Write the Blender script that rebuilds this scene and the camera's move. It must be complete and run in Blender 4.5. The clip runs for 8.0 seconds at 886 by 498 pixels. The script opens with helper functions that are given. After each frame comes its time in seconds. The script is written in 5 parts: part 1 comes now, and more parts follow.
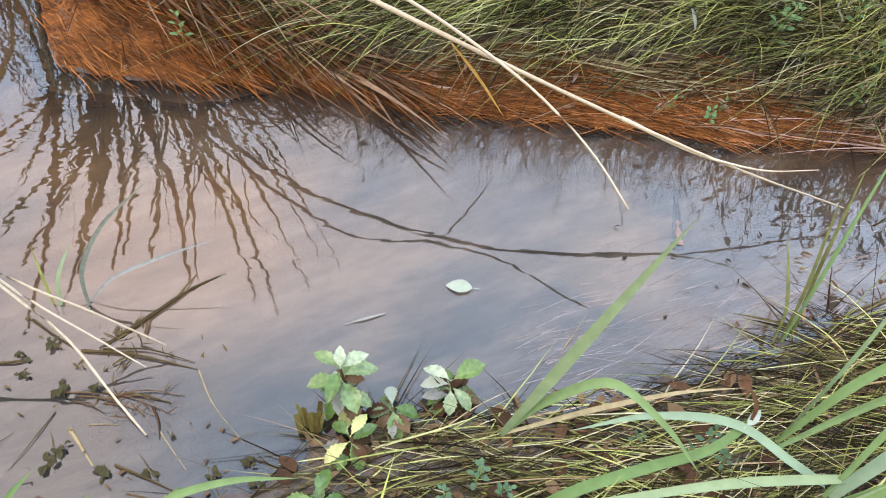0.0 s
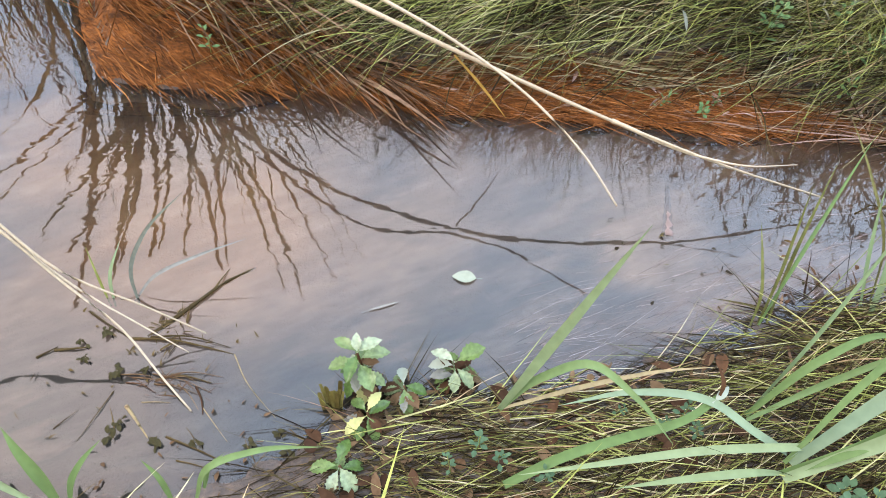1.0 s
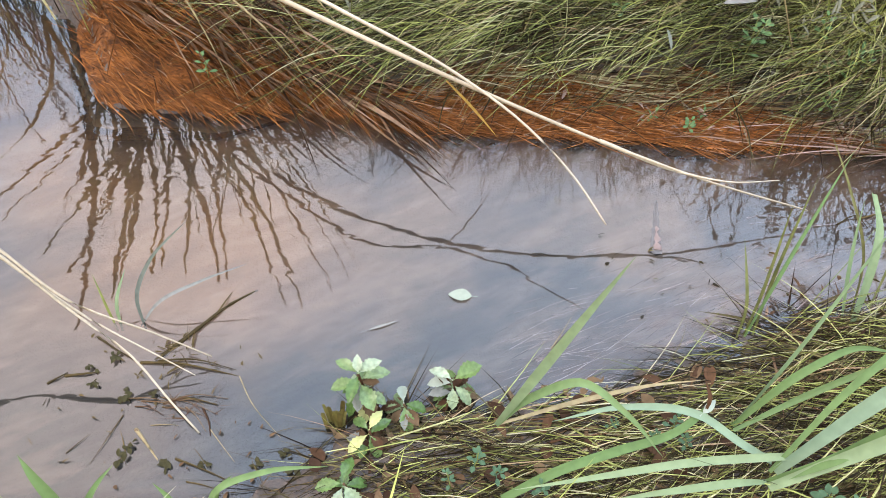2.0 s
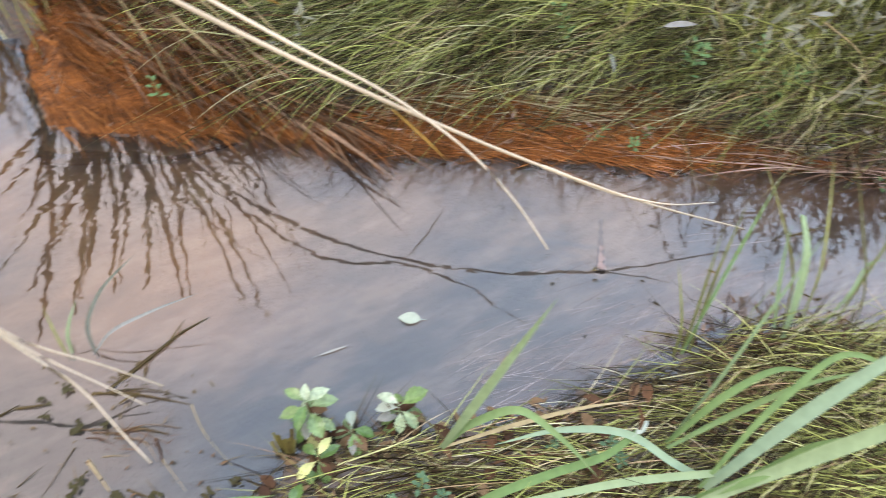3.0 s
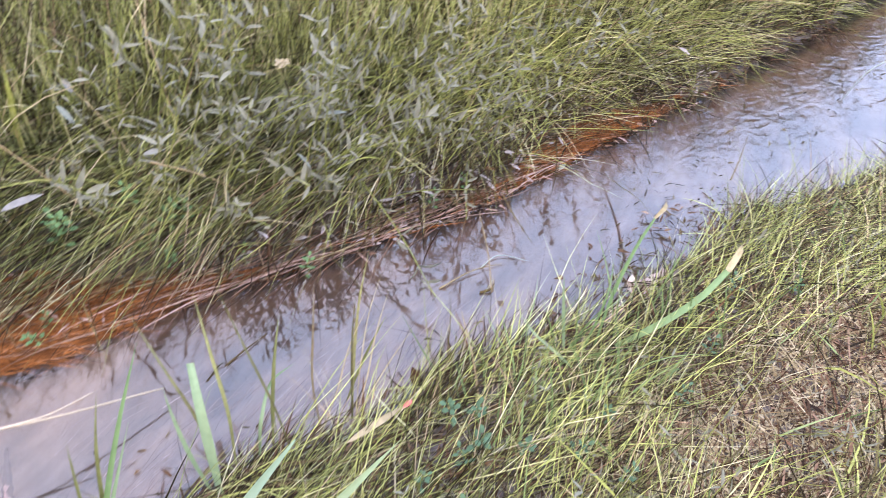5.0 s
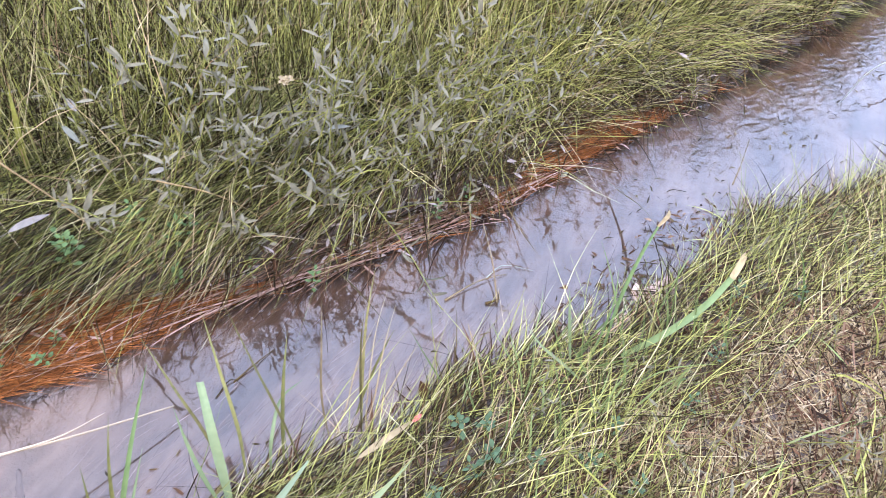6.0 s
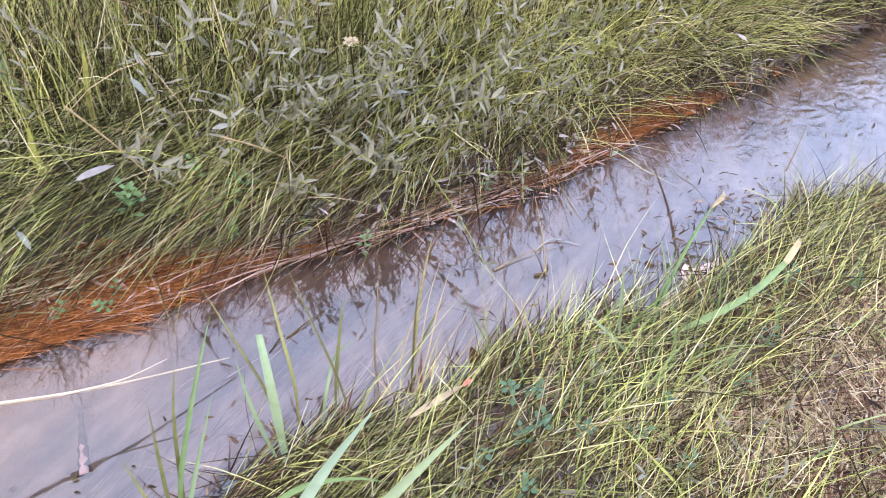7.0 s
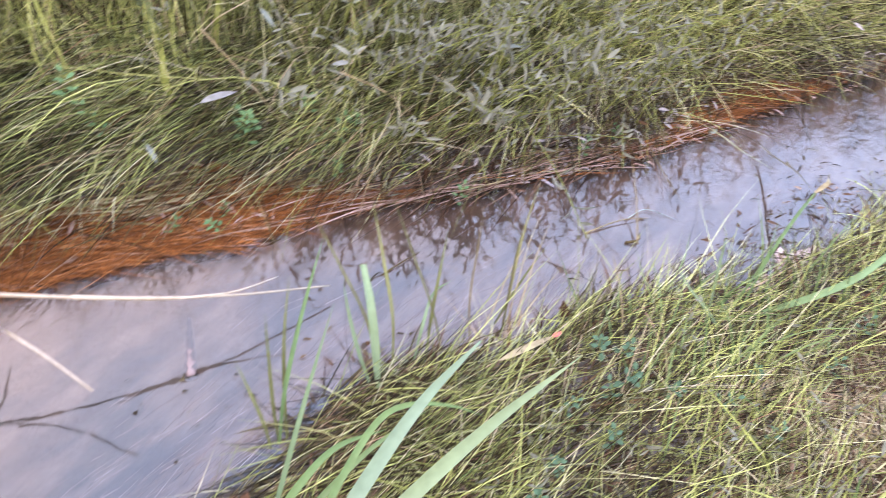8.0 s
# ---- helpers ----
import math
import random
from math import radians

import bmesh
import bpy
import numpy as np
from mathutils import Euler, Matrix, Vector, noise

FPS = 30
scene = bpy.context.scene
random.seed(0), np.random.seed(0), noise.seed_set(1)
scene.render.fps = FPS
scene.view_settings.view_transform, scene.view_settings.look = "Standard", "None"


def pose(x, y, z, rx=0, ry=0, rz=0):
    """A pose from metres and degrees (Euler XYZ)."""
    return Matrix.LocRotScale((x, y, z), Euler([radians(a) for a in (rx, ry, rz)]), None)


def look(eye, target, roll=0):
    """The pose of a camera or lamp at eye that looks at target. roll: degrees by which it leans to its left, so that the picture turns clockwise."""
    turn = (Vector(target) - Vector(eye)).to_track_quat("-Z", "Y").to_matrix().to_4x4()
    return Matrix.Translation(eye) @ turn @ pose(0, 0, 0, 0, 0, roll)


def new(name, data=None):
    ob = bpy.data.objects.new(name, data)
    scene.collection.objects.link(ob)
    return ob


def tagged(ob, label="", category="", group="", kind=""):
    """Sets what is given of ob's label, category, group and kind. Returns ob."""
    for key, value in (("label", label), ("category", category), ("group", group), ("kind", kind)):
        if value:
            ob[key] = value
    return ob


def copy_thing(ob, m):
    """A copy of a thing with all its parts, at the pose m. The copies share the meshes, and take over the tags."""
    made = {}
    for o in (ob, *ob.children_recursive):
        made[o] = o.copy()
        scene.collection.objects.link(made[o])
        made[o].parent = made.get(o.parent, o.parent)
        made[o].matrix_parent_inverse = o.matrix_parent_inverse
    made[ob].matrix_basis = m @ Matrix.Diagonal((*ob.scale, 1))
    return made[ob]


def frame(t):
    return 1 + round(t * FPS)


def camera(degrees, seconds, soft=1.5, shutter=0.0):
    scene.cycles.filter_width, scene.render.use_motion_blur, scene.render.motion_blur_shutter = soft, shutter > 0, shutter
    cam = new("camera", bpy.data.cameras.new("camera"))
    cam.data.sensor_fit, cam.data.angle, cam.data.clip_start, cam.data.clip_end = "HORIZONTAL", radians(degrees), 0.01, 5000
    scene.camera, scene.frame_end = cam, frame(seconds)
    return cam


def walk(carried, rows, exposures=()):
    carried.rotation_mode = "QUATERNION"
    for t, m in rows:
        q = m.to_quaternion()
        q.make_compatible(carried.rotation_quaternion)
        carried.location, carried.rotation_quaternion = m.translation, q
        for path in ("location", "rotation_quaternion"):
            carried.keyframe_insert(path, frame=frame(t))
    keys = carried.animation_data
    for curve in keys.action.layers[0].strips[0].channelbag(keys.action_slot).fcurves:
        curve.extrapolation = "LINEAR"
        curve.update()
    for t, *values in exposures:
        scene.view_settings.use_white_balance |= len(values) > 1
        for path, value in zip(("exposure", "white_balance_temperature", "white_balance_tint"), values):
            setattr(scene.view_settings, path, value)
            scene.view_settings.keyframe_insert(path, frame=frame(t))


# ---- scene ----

cam = camera(69.0, 8.0, soft=0.75, shutter=0.5)
PATH = [
    (0, (0.217, 0.121, 1.126), (0.261, 1.39, -0.419), 4.9),
    (0.5, (0.249, 0.086, 1.187), (0.253, 1.324, -0.384), 3.8),
    (1, (0.255, 0.061, 1.265), (0.227, 1.273, -0.326), 1.5),
    (1.5, (0.261, 0.069, 1.299), (0.274, 1.307, -0.271), 2.3),
    (1.7, (0.255, 0.061, 1.305), (0.238, 1.293, -0.271), 0.7),
    (2.8, (0.288, 0.114, 1.424), (0.293, 1.273, -0.206), 2.2),
    (3, (0.326, 0.111, 1.418), (0.38, 1.302, -0.188), 2.6),
    (3.5, (0.52, 0.127, 1.445), (0.773, 1.313, -0.146), 4.1),
    (4, (0.806, 0.155, 1.501), (1.329, 1.303, -0.051), 5.7),
    (4.5, (1.043, 0.151, 1.54), (1.822, 1.254, 0.064), 8.3),
    (5, (1.188, 0.139, 1.545), (2.07, 1.204, 0.099), 6.5),
    (5.2, (1.206, 0.142, 1.565), (2.111, 1.21, 0.136), 5.6),
    (6.3, (1.157, 0.186, 1.578), (2.022, 1.244, 0.118), 6.2),
    (6.5, (1.132, 0.193, 1.569), (1.982, 1.253, 0.101), 6.7),
    (7, (1.088, 0.193, 1.548), (1.897, 1.254, 0.058), 6.7),
    (7.5, (1.036, 0.192, 1.534), (1.805, 1.262, 0.029), 7.2),
    (8, (0.915, 0.182, 1.499), (1.586, 1.272, -0.037), 8.3),
]
EXPOSURE = 3.17
walk(cam, [(t, look(eye, target, roll)) for t, eye, target, roll in PATH], [(0.0, EXPOSURE - 0.1, 6450, 9), (3.0, EXPOSURE - 0.1, 6450, 10), (3.7, EXPOSURE, 6300, 16), (4.6, EXPOSURE + 0.18, 6000, 22), (8.0, EXPOSURE + 0.22, 6000, 24)])

# ---------------------------------------------------------------- sky and sun
SUN_EL, SUN_AZ = 16.0, 150.0
world = bpy.data.worlds.new("sky")
scene.world = world
world.use_nodes = True
wt = world.node_tree
wt.nodes.clear()
w_out = wt.nodes.new("ShaderNodeOutputWorld")
w_bg = wt.nodes.new("ShaderNodeBackground")
w_sky = wt.nodes.new("ShaderNodeTexSky")
w_sky.sky_type = "NISHITA"
w_sky.sun_disc = False
w_sky.sun_elevation = radians(SUN_EL)
w_sky.sun_rotation = radians(SUN_AZ)
w_sky.dust_density = 2.0
# soft evening cloud over the whole dome
w_co = wt.nodes.new("ShaderNodeTexCoord")
w_noise = wt.nodes.new("ShaderNodeTexNoise")
w_noise.inputs["Scale"].default_value = 1.7
w_noise.inputs["Detail"].default_value = 4.0
w_ramp = wt.nodes.new("ShaderNodeValToRGB")
w_ramp.color_ramp.elements[0].position, w_ramp.color_ramp.elements[1].position = 0.44, 0.60
w_mix = wt.nodes.new("ShaderNodeMix")
w_mix.data_type = "RGBA"
w_cloud = wt.nodes.new("ShaderNodeMix")
w_cloud.data_type = "RGBA"
w_cloud.inputs["A"].default_value = (4.5, 5.45, 7.1, 1)
w_cloud.inputs["B"].default_value = (9.8, 8.3, 8.0, 1)
wt.links.new(w_co.outputs["Generated"], w_noise.inputs["Vector"])
# the cloud catches more of the afterglow on one side of the sky
w_side = wt.nodes.new("ShaderNodeVectorMath")
w_side.operation = "DOT_PRODUCT"
w_side.inputs[1].default_value = (-0.32, 0.0, 0.0)
wt.links.new(w_co.outputs["Generated"], w_side.inputs[0])
w_sum = wt.nodes.new("ShaderNodeMath")
wt.links.new(w_noise.outputs["Fac"], w_sum.inputs[0])
wt.links.new(w_side.outputs["Value"], w_sum.inputs[1])
w_split = wt.nodes.new("ShaderNodeSeparateXYZ")
wt.links.new(w_co.outputs["Generated"], w_split.inputs[0])
w_off = wt.nodes.new("ShaderNodeMath")
w_off.operation = "SUBTRACT"
w_off.inputs[1].default_value = 0.78
wt.links.new(w_split.outputs["Z"], w_off.inputs[0])
w_abs = wt.nodes.new("ShaderNodeMath")
w_abs.operation = "ABSOLUTE"
wt.links.new(w_off.outputs[0], w_abs.inputs[0])
w_band = wt.nodes.new("ShaderNodeMath")
w_band.operation = "MULTIPLY_ADD"
w_band.inputs[1].default_value, w_band.inputs[2].default_value = -1.1, 0.06
wt.links.new(w_abs.outputs[0], w_band.inputs[0])
w_all = wt.nodes.new("ShaderNodeMath")
wt.links.new(w_sum.outputs[0], w_all.inputs[0])
wt.links.new(w_band.outputs[0], w_all.inputs[1])
wt.links.new(w_all.outputs[0], w_ramp.inputs["Fac"])
wt.links.new(w_ramp.outputs["Color"], w_cloud.inputs["Factor"])
w_dot = wt.nodes.new("ShaderNodeVectorMath")
w_dot.operation = "DOT_PRODUCT"
w_dot.inputs[1].default_value = (0.50, 0.63, 0.59)
wt.links.new(w_co.outputs["Generated"], w_dot.inputs[0])
w_glow = wt.nodes.new("ShaderNodeMapRange")
for _k, _v in (("From Min", -0.4), ("From Max", 1.0), ("To Min", 0.36), ("To Max", 1.32)):
    w_glow.inputs[_k].default_value = _v
wt.links.new(w_dot.outputs["Value"], w_glow.inputs["Value"])
w_lit = wt.nodes.new("ShaderNodeMix")
w_lit.data_type, w_lit.blend_type = "RGBA", "MULTIPLY"
w_lit.inputs["Factor"].default_value = 1.0
wt.links.new(w_cloud.outputs["Result"], w_lit.inputs["A"])
# an overcast dome is dimmer towards the horizon
w_low = wt.nodes.new("ShaderNodeMapRange")
for _k, _v in (("From Min", 0.12), ("From Max", 0.60), ("To Min", 0.22), ("To Max", 1.0)):
    w_low.inputs[_k].default_value = _v
wt.links.new(w_split.outputs["Z"], w_low.inputs["Value"])
w_dim = wt.nodes.new("ShaderNodeMath")
w_dim.operation = "MULTIPLY"
wt.links.new(w_glow.outputs["Result"], w_dim.inputs[0])
wt.links.new(w_low.outputs["Result"], w_dim.inputs[1])
wt.links.new(w_dim.outputs[0], w_lit.inputs["B"])
w_mix.inputs["Factor"].default_value = 0.8
wt.links.new(w_sky.outputs["Color"], w_mix.inputs["A"])
wt.links.new(w_lit.outputs["Result"], w_mix.inputs["B"])
wt.links.new(w_mix.outputs["Result"], w_bg.inputs["Color"])
w_bg.inputs["Strength"].default_value = 0.12
wt.links.new(w_bg.outputs["Background"], w_out.inputs["Surface"])

sun_data = bpy.data.lights.new("sun", "SUN")
sun_data.energy, sun_data.angle, sun_data.color = 0.35, radians(30), (1.0, 0.95, 0.9)
sun = new("sun", sun_data)
_el, _az = radians(42.0), radians(200.0)
sun.matrix_world = look((0, 0, 6), (0 - math.cos(_el) * math.cos(_az), 0 - math.cos(_el) * math.sin(_az), 6 - math.sin(_el)))


# ---------------------------------------------------------------- materials
def material(name):
    m = bpy.data.materials.new(name)
    m.use_nodes = True
    m.node_tree.nodes.clear()
    return m, m.node_tree


def node(tree, kind, **values):
    n = tree.nodes.new(kind)
    for key, value in values.items():
        n.inputs[key.replace("_", " ")].default_value = value
    return n


def ramp(tree, stops, source=None):
    n = tree.nodes.new("ShaderNodeValToRGB")
    els = n.color_ramp.elements
    while len(els) < len(stops):
        els.new(0.5)
    for e, (p, c) in zip(els, stops):
        e.position, e.color = p, (*c, 1)
    if source is not None:
        tree.links.new(source, n.inputs["Fac"])
    return n


def coords(tree):
    return tree.nodes.new("ShaderNodeTexCoord").outputs["Object"]


def blade_material(name, stops, rough=0.5, through_light=0.24, speck=60.0, speck_amount=0.35, island=True, coat=0.0, sheen=0.05):
    """Plant tissue: a colour of its own for each blade, streaks and blotches, light that shines through."""
    m, t = material(name)
    out = t.nodes.new("ShaderNodeOutputMaterial")
    if island:
        rnd = t.nodes.new("ShaderNodeNewGeometry").outputs["Random Per Island"]
    else:
        rnd = t.nodes.new("ShaderNodeObjectInfo").outputs["Random"]
    base = ramp(t, stops, rnd)
    co = coords(t)
    big = node(t, "ShaderNodeTexNoise", Scale=3.0, Detail=2.0)
    fine = node(t, "ShaderNodeTexNoise", Scale=speck, Detail=3.0)
    for n in (big, fine):
        t.links.new(co, n.inputs["Vector"])
    add = t.nodes.new("ShaderNodeMath")
    add.operation = "MULTIPLY"
    t.links.new(big.outputs["Fac"], add.inputs[0])
    t.links.new(fine.outputs["Fac"], add.inputs[1])
    tone = ramp(t, [(0.12, (1 - speck_amount,) * 3), (0.40, (1 + speck_amount * 0.6,) * 3)], add.outputs[0])
    mul = t.nodes.new("ShaderNodeMix")
    mul.data_type, mul.blend_type = "RGBA", "MULTIPLY"
    mul.inputs["Factor"].default_value = 1.0
    t.links.new(base.outputs["Color"], mul.inputs["A"])
    t.links.new(tone.outputs["Color"], mul.inputs["B"])
    bsdf = node(t, "ShaderNodeBsdfPrincipled", Roughness=rough)
    bsdf.inputs["Coat Weight"].default_value = coat
    bsdf.inputs["Specular IOR Level"].default_value = sheen
    trans = t.nodes.new("ShaderNodeBsdfTranslucent")
    mix = t.nodes.new("ShaderNodeMixShader")
    mix.inputs[0].default_value = through_light
    t.links.new(mul.outputs["Result"], bsdf.inputs["Base Color"])
    t.links.new(mul.outputs["Result"], trans.inputs["Color"])
    bump = node(t, "ShaderNodeBump", Strength=0.25, Distance=0.002)
    t.links.new(fine.outputs["Fac"], bump.inputs["Height"])
    t.links.new(bump.outputs["Normal"], bsdf.inputs["Normal"])
    t.links.new(bsdf.outputs[0], mix.inputs[1])
    t.links.new(trans.outputs[0], mix.inputs[2])
    t.links.new(mix.outputs[0], out.inputs["Surface"])
    return m


# near-black stops paint the shade between blades, the palest ones straw and highlights
GREEN_SHADED = [(0.0, (0.008, 0.006, 0.003)), (0.38, (0.020, 0.019, 0.007)), (0.48, (0.10, 0.118, 0.034)), (0.82, (0.25, 0.27, 0.088)), (0.92, (0.45, 0.42, 0.26)), (1.0, (0.23, 0.13, 0.07))]
OLIVE_SHADED = [(0.0, (0.009, 0.006, 0.003)), (0.38, (0.026, 0.021, 0.008)), (0.48, (0.155, 0.165, 0.040)), (0.78, (0.35, 0.36, 0.118)), (0.90, (0.47, 0.42, 0.26)), (1.0, (0.28, 0.16, 0.085))]
YELLOW_SHADED = [(0.0, (0.013, 0.008, 0.004)), (0.38, (0.036, 0.028, 0.010)), (0.48, (0.21, 0.225, 0.054)), (0.84, (0.40, 0.41, 0.125)), (0.95, (0.50, 0.45, 0.26)), (1.0, (0.32, 0.20, 0.11))]
# wet brown, darkened further for the shade low in the grass
WET_SHADED = [(0.0, (0.012, 0.008, 0.005)), (0.4, (0.030, 0.022, 0.010)), (0.75, (0.075, 0.058, 0.022)), (0.9, (0.15, 0.12, 0.05)), (1.0, (0.10, 0.045, 0.022))]
OCHRE = [(0.0, (0.040, 0.016, 0.006)), (0.3, (0.10, 0.036, 0.010)), (0.65, (0.19, 0.066, 0.016)), (0.92, (0.28, 0.108, 0.030)), (1.0, (0.28, 0.19, 0.13))]
STRAW = [(0.0, (0.14, 0.095, 0.045)), (0.5, (0.24, 0.19, 0.10)), (1.0, (0.36, 0.30, 0.19))]
m_grass = blade_material("rush_green_shaded", GREEN_SHADED)
m_olive = blade_material("grass_olive_shaded", OLIVE_SHADED)
m_yellow = blade_material("grass_yellow_shaded", YELLOW_SHADED)
m_wet_shaded = blade_material("grass_wet_brown_shaded", WET_SHADED, rough=0.5)
m_ochre = blade_material("ochre_strands", OCHRE, rough=0.6, through_light=0.1, speck=40, speck_amount=0.45, sheen=0.05)
m_straw = blade_material("straw", STRAW, rough=0.6, through_light=0.2)
m_reed = blade_material("reed_brown", [(0, (0.33, 0.175, 0.04)), (0.5, (0.40, 0.24, 0.06)), (1, (0.30, 0.25, 0.07))], through_light=0.6, island=False)
m_sedge = blade_material("sedge", [(0, (0.055, 0.045, 0.02)), (0.5, (0.09, 0.085, 0.03)), (1, (0.13, 0.10, 0.05))], island=False)
m_stem = blade_material("sedge_stem", [(0, (0.085, 0.085, 0.026)), (0.5, (0.13, 0.135, 0.045)), (1, (0.17, 0.15, 0.06))], island=False)
m_dry = blade_material("dry_stalk", [(0, (0.31, 0.25, 0.17)), (1, (0.38, 0.31, 0.22))], rough=0.55, through_light=0.1, speck=140, speck_amount=0.22, island=False)
m_broad = blade_material("broad_blade", [(0, (0.085, 0.13, 0.045)), (0.3, (0.115, 0.165, 0.06)), (0.6, (0.13, 0.175, 0.085)), (1, (0.18, 0.22, 0.115))], rough=0.36, speck=45, speck_amount=0.18, island=False)
m_herb = blade_material("herb_leaf", [(0, (0.07, 0.12, 0.03)), (0.4, (0.12, 0.175, 0.055)), (0.75, (0.18, 0.23, 0.11)), (1, (0.30, 0.34, 0.23))], rough=0.34, coat=0.35, speck=110, speck_amount=0.45, island=False)
m_willow = blade_material("grey_leaf", [(0, (0.07, 0.075, 0.04)), (0.3, (0.17, 0.165, 0.115)), (0.5, (0.26, 0.235, 0.21)), (0.8, (0.34, 0.295, 0.29)), (1, (0.48, 0.41, 0.38))], rough=0.5, through_light=0.35, speck=70)
m_pale = blade_material("pale_leaf", [(0, (0.22, 0.245, 0.185)), (1, (0.29, 0.295, 0.245))], rough=0.5, speck=80, speck_amount=0.15, island=False)
m_greyleaf = blade_material("withered_grey_leaf", [(0, (0.13, 0.14, 0.11)), (1, (0.20, 0.19, 0.17))], rough=0.5, speck=80, speck_amount=0.25, island=False)
m_dead = blade_material("dead_leaf", [(0, (0.035, 0.018, 0.010)), (0.5, (0.075, 0.038, 0.019)), (1, (0.13, 0.085, 0.045))], rough=0.6, speck=70, island=False)
m_twig = blade_material("wet_twig", [(0, (0.026, 0.018, 0.007)), (1, (0.075, 0.050, 0.018))], rough=0.45, through_light=0.0, speck=120, island=False)
m_fresh = blade_material("fresh_blade", [(0, (0.05, 0.075, 0.022)), (0.5, (0.11, 0.15, 0.05)), (1, (0.20, 0.24, 0.10))], rough=0.38, speck=45, speck_amount=0.2)
m_bright = blade_material("bright_grass", [(0, (0.14, 0.15, 0.035)), (0.5, (0.27, 0.28, 0.07)), (1, (0.46, 0.43, 0.17))], rough=0.4)
m_lowherb = blade_material("low_herb_leaf", [(0, (0.045, 0.085, 0.045)), (0.5, (0.08, 0.13, 0.07)), (1, (0.13, 0.18, 0.115))], rough=0.45, speck=90)
m_sprout = blade_material("sprout_leaf", [(0, (0.08, 0.14, 0.05)), (0.5, (0.12, 0.20, 0.085)), (1, (0.20, 0.26, 0.15))], rough=0.45, speck=90)


# rusty dead grass, its lower stops darkened for shade deep between blades
m_rusty_shaded = blade_material("rusty_dead_grass_shaded", [(0, (0.016, 0.009, 0.005)), (0.5, (0.055, 0.028, 0.014)), (0.8, (0.11, 0.060, 0.032)), (1, (0.21, 0.135, 0.085))], rough=0.55, through_light=0.15)
m_stain = blade_material("stained_leaf", [(0, (0.10, 0.055, 0.03)), (0.5, (0.22, 0.14, 0.10)), (1, (0.34, 0.24, 0.20))], rough=0.5, through_light=0.15)


def slime_material():
    """Rust coloured slime: wet, clotted, darker where it is thin."""
    m, t = material("rust_slime")
    out = t.nodes.new("ShaderNodeOutputMaterial")
    co = coords(t)
    mp = t.nodes.new("ShaderNodeMapping")
    mp.inputs["Scale"].default_value = (1.0, 3.2, 1.0)
    t.links.new(co, mp.inputs["Vector"])
    big = node(t, "ShaderNodeTexNoise", Scale=6.0, Detail=4.0, Roughness=0.6)
    fine = node(t, "ShaderNodeTexNoise", Scale=70.0, Detail=4.0, Roughness=0.65)
    for n in (big, fine):
        t.links.new(mp.outputs["Vector"], n.inputs["Vector"])
    mean = t.nodes.new("ShaderNodeMath")
    mean.operation = "MULTIPLY_ADD"
    mean.inputs[1].default_value = 0.6
    sub = t.nodes.new("ShaderNodeMath")
    sub.operation = "MULTIPLY"
    sub.inputs[1].default_value = 0.45
    t.links.new(fine.outputs["Fac"], sub.inputs[0])
    t.links.new(big.outputs["Fac"], mean.inputs[0])
    t.links.new(sub.outputs[0], mean.inputs[2])
    tone = ramp(t, [(0.40, (0.030, 0.013, 0.006)), (0.50, (0.085, 0.031, 0.009)), (0.62, (0.19, 0.066, 0.015)), (0.76, (0.29, 0.115, 0.032))], mean.outputs[0])
    bsdf = node(t, "ShaderNodeBsdfPrincipled", Roughness=0.75)
    bsdf.inputs["Specular IOR Level"].default_value = 0.12
    bump = node(t, "ShaderNodeBump", Strength=1.0, Distance=0.008)
    t.links.new(fine.outputs["Fac"], bump.inputs["Height"])
    t.links.new(bump.outputs["Normal"], bsdf.inputs["Normal"])
    t.links.new(tone.outputs["Color"], bsdf.inputs["Base Color"])
    t.links.new(bsdf.outputs[0], out.inputs["Surface"])
    return m


m_slime = slime_material()


